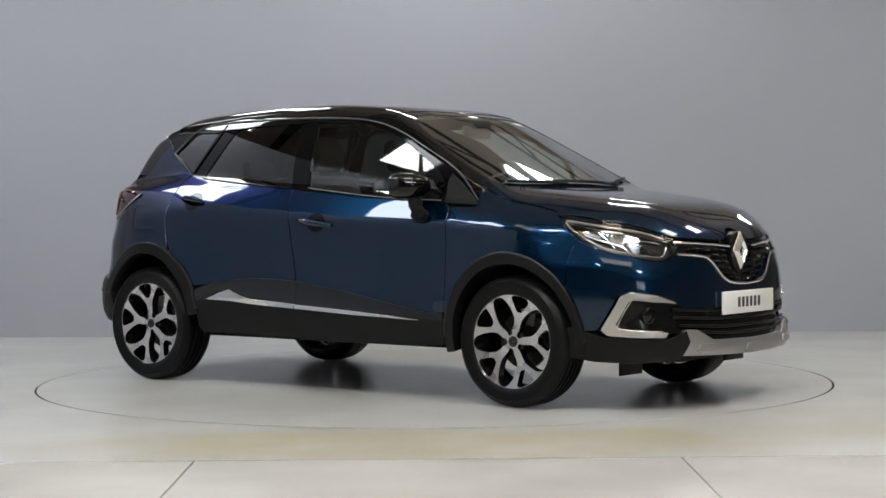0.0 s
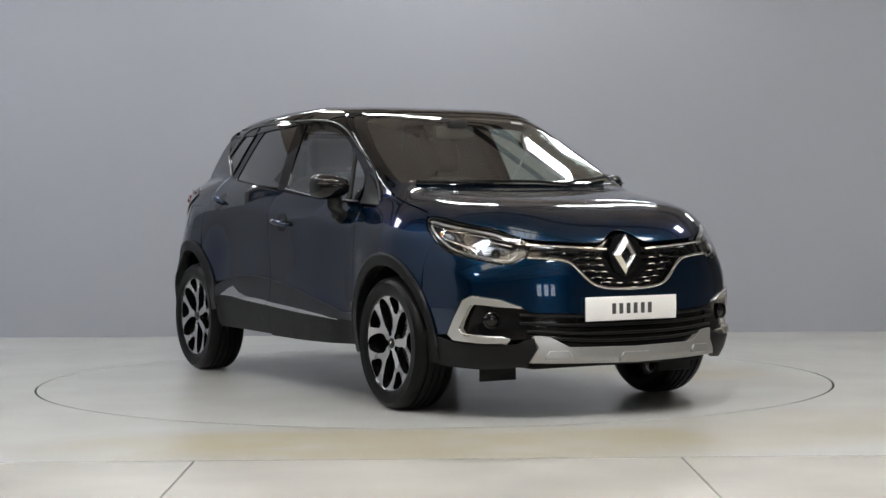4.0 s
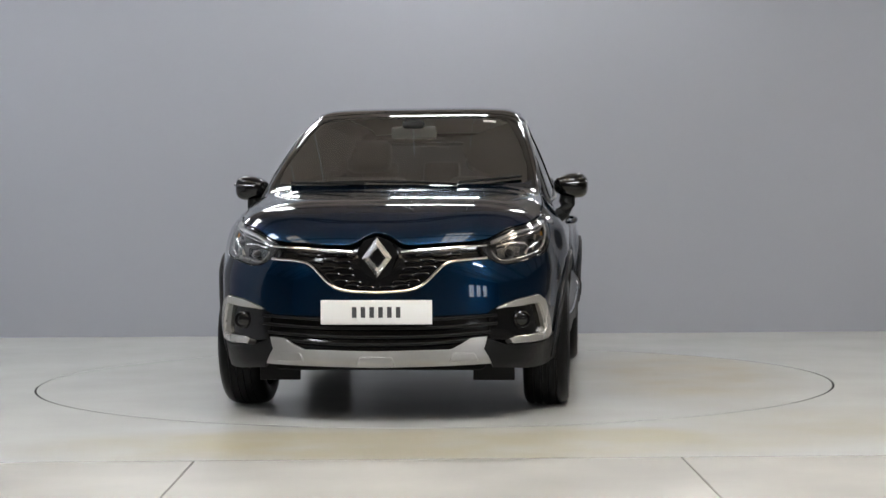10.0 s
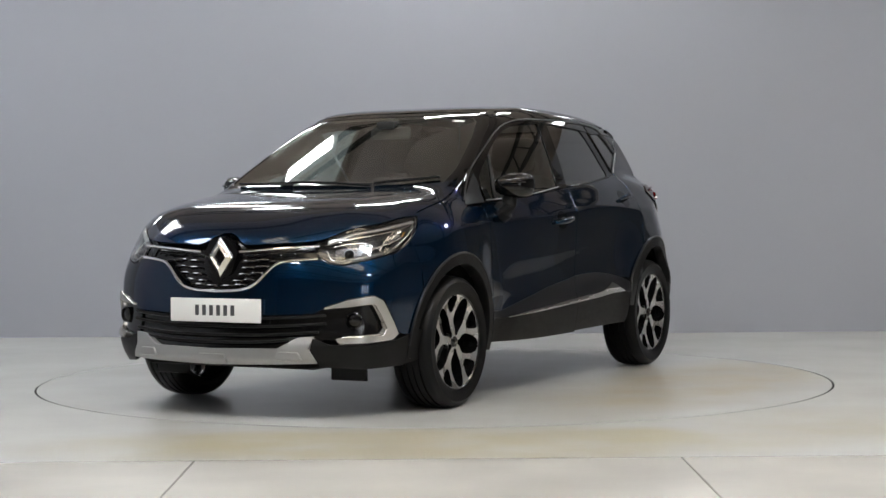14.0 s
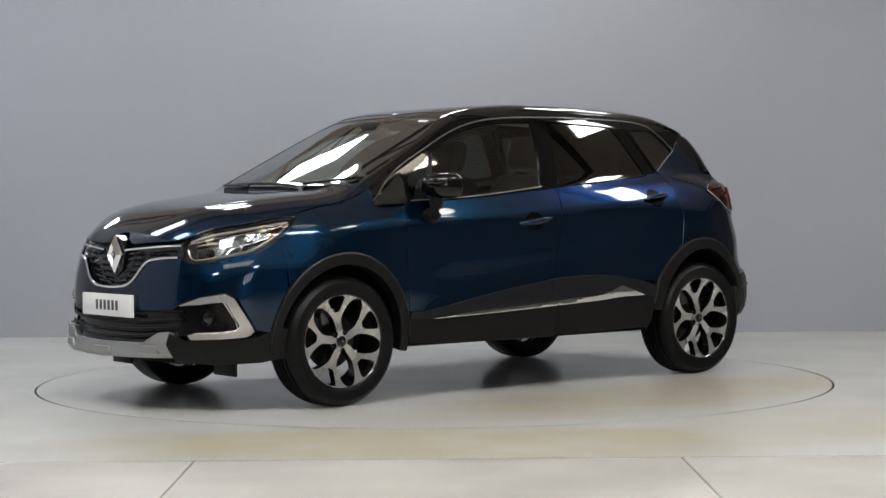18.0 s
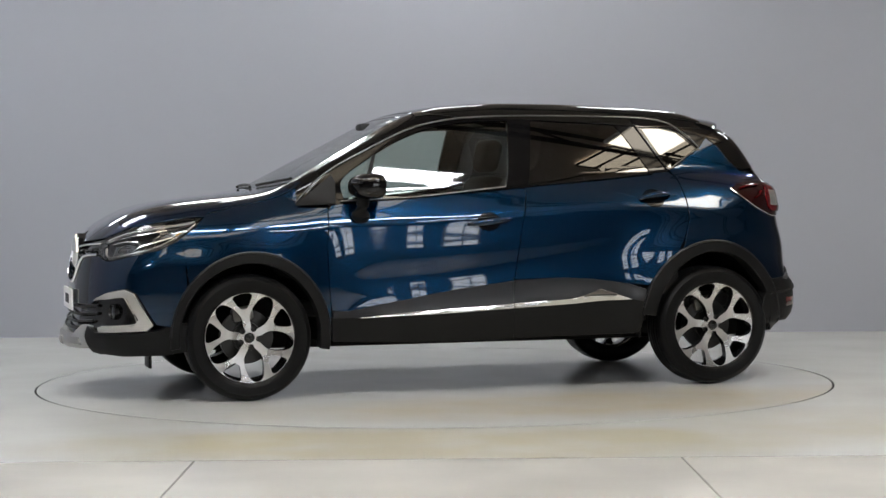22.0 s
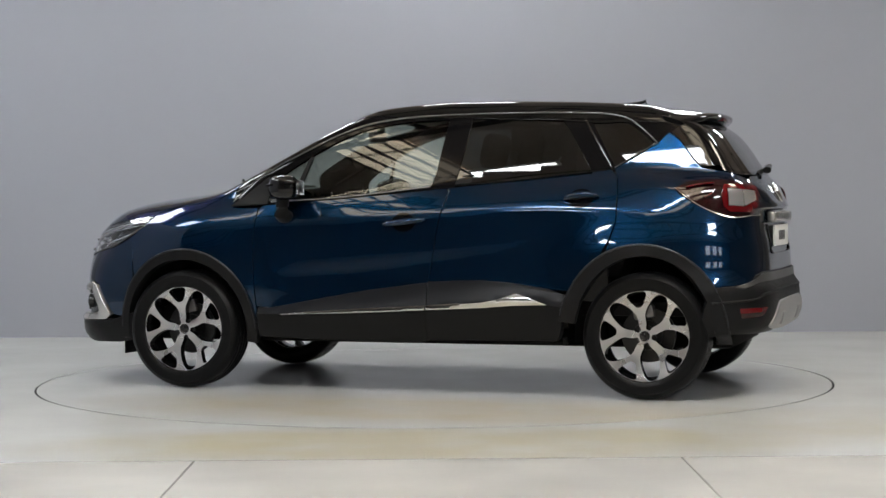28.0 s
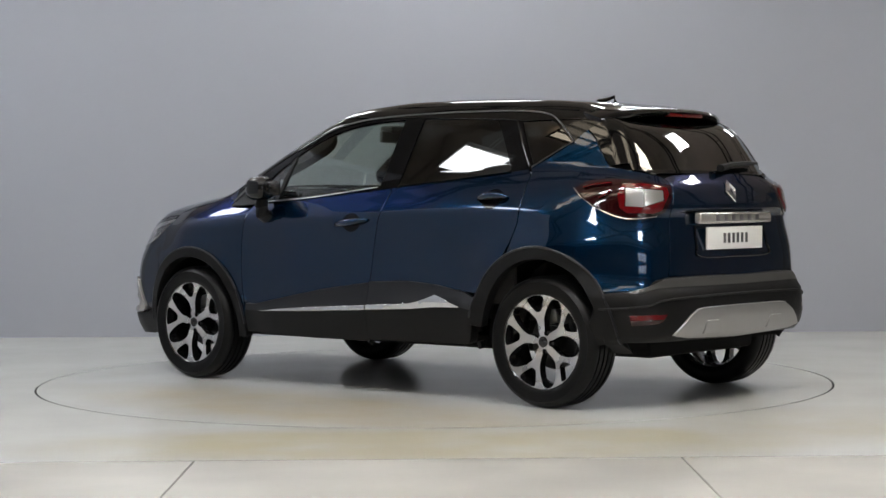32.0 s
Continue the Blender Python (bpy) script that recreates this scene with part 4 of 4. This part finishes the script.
# tailgate
tg = shell("tailgate", "rear", both([(0, .648), (36.3, .656), (35.6, .76), (34.9, .93), (32.4, 1.10), (35, 1.130), (30, 1.146), (15, 1.155), (0, 1.158)]), PAINT, car)
WIN = both([(0, 1.175), (.50, 1.175), (.575, 1.200), (.55, 1.30), (.505, 1.40), (.46, 1.445), (0, 1.455)])
shell("rear_surround", "back", both([(0, 1.160), (.50, 1.160), (.60, 1.178), (.575, 1.30), (.53, 1.42), (.46, 1.465), (0, 1.475)]), BLACK, tg, off=-.004, holes=[WIN])
shell("rear_window", "back", WIN, PRIVACY, tg, off=-.006, thick=.003, edge=.001, label="dark rear window")
bm = bmesh.new()
box(bm, -1.90, -1.855, -.335, .335, .905, .962, .014, seg=3)
gb = part("garnish_bar", bm, SATINWHITE, tg, "brushed chrome bar with dark marks")
bars("garnish_mark", gb, INK, pose(-1.9012, 0, .935, 0, 0, 90), .014, .015, 6, .074)
strip("plate_recess", "rear", [(23, .893), (23.2, .80), (22, .744), (0, .738), (-22, .744), (-23.2, .80), (-23, .893)], .007, BLACK, tg, off=.003)
plate("rear_plate", -1.882, -1, .776, .889, car)
mark = diamond("emblem", tg, 0, -1, 0, .046, .064, .38, .016, CHROMEDIM)
at, out = on("back", [(0, 1.066)])
mark.matrix_basis = Matrix.Translation(Vector(at[0]) + Vector(out[0]) * .003) @ pose(0, 0, 0, 0, math.degrees(math.asin(out[0][2])), 0)
wp = surf("back", [(.02, 1.168), (-.10, 1.185), (-.25, 1.195), (-.40, 1.20)], .030)
tube("rear_wiper", wp, lambda t: .024 - .012 * t, PLASTIC, tg, n=8, flat=.8)
# spoiler
prof = [(-1.34, 1.524), (-1.45, 1.511), (-1.55, 1.497), (-1.594, 1.488), (-1.603, 1.477), (-1.592, 1.460), (-1.53, 1.446), (-1.44, 1.448)]
v, f, ny = [], [], 25
for i in range(ny):
    y = -.545 + 1.09 * i / (ny - 1)
    q = abs(y) / .545
    for x, z in prof:
        k = (-1.34 - x) / .26
        v.append((x + .15 * q ** 2.6 * k, y, z - .045 * q ** 4 - .010 * q ** 2))
k = len(prof)
for i in range(ny - 1):
    for j in range(k):
        f.append((i * k + j, i * k + (j + 1) % k, (i + 1) * k + (j + 1) % k, (i + 1) * k + j))
f += [tuple(range(k)), tuple((ny - 1) * k + j for j in range(k))]
bm = bmesh.new()
bv = [bm.verts.new(p) for p in v]
for q in f:
    bm.faces.new([bv[i] for i in q])
sp = part("spoiler", bm, BLACK, car, sharp=50)
bm = bmesh.new()
box(bm, -1.596, -1.56, -.15, .15, 1.450, 1.472, .006)
part("brake_light", bm, RED, sp, "red high-level brake light")
# rear bumper
# light caught by the bumper's upward face, put into a greyer base colour
LEDGE = material("lit_bumper_top", (.055, .054, .053), rough=.38, spec=.4, grain=.15, size=20, bump=.1, fine=700)
hb = [(0, .335), (28, .345), (40, .345), (50, .345), (58, .33), (60, .40), (57, .57), (53, .576), (44, .588), (41.2, .630), (36, .645), (0, .641)]
rbp = shell("rear_bumper", "rear", both(hb), PLASTIC, car, off=.008, thick=.06, edge=.01)
shell("bumper_ledge", "rear", both([(0, .598), (35, .603), (41, .596), (47, .570), (50, .574), (43, .606), (38, .640), (36, .643), (0, .640)]), LEDGE, rbp, off=.012, thick=.01, edge=.004, label="upper edge of the bumper, its light painted in grey")
strip("bumper_step", "rear", [(57, .50), (44, .515), (36, .545), (0, .552), (-36, .545), (-44, .515), (-57, .50)], .010, PLASTIC, rbp, off=.006)
rs = shell("rear_skid_plate", "rear", both([(0, .352), (30, .360), (36.1, .375), (30, .455), (26.5, .485), (23, .490), (0, .492)]), SATIN, car, off=.020, thick=.05, edge=.012, label="satin silver rear skid plate")
for a in (-20, 20):
    shell("raised_pad", "rear", [(a - 4, .378), (a + 4, .378), (a + 3, .430), (a - 3, .430)], SATIN, rs, off=.028, thick=.01, edge=.010, step=.02)
strip("fuel_flap_gap", "side", [(-1.25, 1.012), (-1.43, 1.013), (-1.452, .99), (-1.44, .90), (-1.42, .882), (-1.25, .881)], .0022, DARK, car, off=0, sgn=-1)


# ---- wheels ----
def oval(pts, a):
    q = [(u, v) for u, v in pts] + [(u, -v) for u, v in pts[::-1]]
    q = spline(q, 3, closed=True)
    c, s_ = math.cos(a), math.sin(a)
    return np.stack([q[:, 0] * c - q[:, 1] * s_, q[:, 0] * s_ + q[:, 1] * c], 1)


BIG = [(.036, .008), (.044, .014), (.058, .018), (.072, .028), (.095, .043), (.115, .049), (.150, .050), (.190, .043), (.216, .031), (.228, .017), (.231, .006)]
SMALL = [(.150, .010), (.157, .020), (.178, .034), (.205, .049), (.218, .051), (.227, .038), (.231, .012)]
CIRC = ellipse(0, 0, .2425, .2425, 0, 355, 72)
rim_holes = [oval(BIG, 2 * math.pi * (k + .5) / 5) for k in range(5)] + [oval(SMALL, 2 * math.pi * k / 5) for k in range(5)]
rv, rt = fill(CIRC, rim_holes, .016, np.array([1.0, 1.0]))


def rim_depth(p):
    r = np.hypot(p[:, 0], p[:, 1])
    return ip(r, 0, .078, .04, .080, .10, .074, .18, .083, .228, .094, .244, .096)


RIMY = rim_depth(rv)
edges = {}
for a, b, c in rt:
    for e in ((a, b), (b, c), (c, a)):
        edges[e] = 1
rim_edge = [e for e in edges if (e[1], e[0]) not in edges]


def wheel(x, s, turn):
    w = new("wheel")
    w.parent = car
    w["label"] = "two-tone alloy wheel with black tyre"
    w.matrix_basis = pose(x, s * .757, .3285, 0, 0, 0 if s > 0 else 180) @ pose(0, 0, 0, 0, turn, 0)
    tyre = turned("tyre", [(.236, -.098), (.245, -.104), (.266, -.111), (.292, -.110), (.312, -.101), (.323, -.086), (.3275, -.066), (.3275, -.058), (.320, -.057), (.320, -.049), (.328, -.048), (.3285, -.022), (.321, -.021), (.321, -.012), (.3285, -.011),
                           (.3285, .011), (.321, .012), (.321, .021), (.3285, .022), (.328, .048), (.320, .049), (.320, .057), (.3275, .058), (.3275, .066), (.323, .086), (.312, .101), (.300, .1085), (.297, .1115), (.292, .110), (.266, .111), (.246, .104), (.236, .098)], 96, RUBBER, w, sharp=40)
    link("rim_face", [(p[0], y, p[1]) for p, y in zip(rv, RIMY)], rt, ALLOY, w, label="machined silver rim face")
    vs, fs = [], []
    for a, b in rim_edge:
        i = len(vs)
        for k in (a, b):
            vs += [(rv[k][0], RIMY[k], rv[k][1]), (rv[k][0] * .975, RIMY[k] - .045, rv[k][1] * .975)]
        fs.append((i, i + 1, i + 3, i + 2))
    bm = bmesh.new()
    bv = [bm.verts.new(p) for p in vs]
    for q in fs:
        bm.faces.new([bv[i] for i in q])
    bmesh.ops.remove_doubles(bm, verts=bm.verts, dist=1e-5)
    part("spoke_sides", bm, GLOSSBLACK, w, "gloss black spoke sides")
    turned("barrel", [(.2425, .094), (.238, .100), (.233, .095), (.227, .060), (.218, -.02), (.228, -.085), (.238, -.098)], 64, BARREL, w)
    turned("centre_cap", [(.027, .070), (.027, .083), (.024, .086), (.021, .084), (.012, .085), (0, .085)], 28, GLOSSBLACK, w)
    d = diamond("cap_mark", w, 0, 1, 0, .010, .014, .4, .002, CHROME)
    d.matrix_basis = pose(0, .0845, 0, 0, -turn, 90)
    turned("brake_disc", [(.030, .004), (.075, .006), (.078, -.012), (.142, -.012), (.142, -.032), (.078, -.032), (0, -.032)], 48, STEEL, w)
    bm = bmesh.new()
    box(bm, .085, .155, -.055, .012, -.055, .055, .014)
    part("brake_caliper", bm, CAST, w, "pale cast brake caliper")
    for k in range(5):
        a = 2 * math.pi * (k + .5) / 5
        bm = bmesh.new()
        bmesh.ops.create_cone(bm, cap_ends=True, segments=6, radius1=.009, radius2=.008, depth=.014, matrix=pose(.050 * math.cos(a), .062, .050 * math.sin(a), 90, 0, 0))
        part("wheel_bolt", bm, STEEL, w)
    return w


wheel(1.303, 1, -90 + 10)
wheel(-1.303, 1, -90 + 11)
wheel(1.303, -1, -90 - 14)
wheel(-1.303, -1, -90 + 10)

# ---- cabin ----
bm = bmesh.new()
box(bm, -1.6, 1.05, -.70, .70, .42, .50, .02)
part("cabin_floor", bm, CLOTH, car)
for sy in (.36, -.36):
    seat = new("front_seat")
    seat.parent = car
    bm = bmesh.new()
    box(bm, -.20, .34, sy - .25, sy + .25, .52, .70, .06, pose(0, 0, 0, 0, -6, 0), 3)
    part("cushion", bm, CLOTH, seat)
    bm = bmesh.new()
    box(bm, -.09, .07, -.25, .25, 0, .60, .07, pose(-.20, sy, .60, 0, -16, 0), 3)
    part("backrest", bm, CLOTH, seat)
    bm = bmesh.new()
    box(bm, -.05, .06, -.135, .135, .62, .82, .05, pose(-.20, sy, .60, 0, -14, 0), 3)
    part("headrest", bm, CLOTH, seat)
bench = new("rear_seat")
bench.parent = car
bm = bmesh.new()
box(bm, -1.05, -.55, -.62, .62, .52, .72, .06)
part("cushion", bm, CLOTH, bench)
bm = bmesh.new()
box(bm, -.08, .07, -.62, .62, 0, .56, .06, pose(-1.05, 0, .62, 0, -18, 0))
part("backrest", bm, CLOTH, bench)
for sy in (.40, 0, -.40):
    bm = bmesh.new()
    box(bm, -.04, .04, -.12, .12, .54, .69, .035, pose(-1.05, sy, .62, 0, -16, 0))
    part("headrest", bm, CLOTH, bench)
bm = bmesh.new()
box(bm, .62, 1.10, -.68, .68, .62, 1.02, .07, seg=3)
dash = part("dashboard", bm, CLOTH, car, "dark grey dashboard")
bm = bmesh.new()
box(bm, .60, .74, -.50, -.22, .98, 1.06, .03)
part("instrument_hood", bm, CLOTH, dash)
st = new("steering_wheel")
st.parent = car
ring = [Matrix.Translation((.46, -.36, .93)) @ pose(0, 0, 0, 0, -24, 0) @ Vector((0, .185 * math.cos(a), .185 * math.sin(a))) for a in np.linspace(0, 2 * math.pi, 33)[:-1]]
tube("wheel_rim", ring, .016, CLOTH, st, n=8, closed=True)
bm = bmesh.new()
box(bm, -.02, .03, -.09, .09, -.06, .06, .02, Matrix.Translation((.47, -.36, .93)) @ pose(0, 0, 0, 0, -24, 0))
box(bm, -.01, .02, -.18, .18, -.018, .018, .008, Matrix.Translation((.47, -.36, .93)) @ pose(0, 0, 0, 0, -24, 0))
part("hub", bm, CLOTH, st)
rm = new("rear_view_mirror")
rm.parent = car
bm = bmesh.new()
box(bm, .44, .47, -.125, .125, 1.375, 1.445, .015, seg=3)
part("housing", bm, TRIMGREY, rm)
bm = bmesh.new()
box(bm, .425, .52, -.06, .06, 1.43, 1.475, .015)
part("mount", bm, CLOTH, rm)
shell("headlining", "top", [(.30, -.47), (.30, .47), (-.6, .50), (-1.35, .45), (-1.35, -.45), (-.6, -.50)], LINER, car, off=-.035, thick=.005, step=.08)
for s in (1, -1):
    shell("door_card", "side", [(.80, .50), (.80, 1.01), (-.15, 1.085), (-1.1, 1.16), (-1.1, .50)], CLOTH, car, off=-.075, thick=.02, step=.08, sgn=s)


# ---- movement ----
def motions():
    off = Vector((-.0911, -.0701, 0))
    rows, spin = [], []
    for t in range(33):
        turn = pose(0, 0, 0, 0, 0, -38.27 - 5.7246 * t)
        rows.append((t, turn @ Matrix.Translation(off)))
        spin.append((t, turn))
    walk(car, rows)
    walk(disc, spin)


motions()
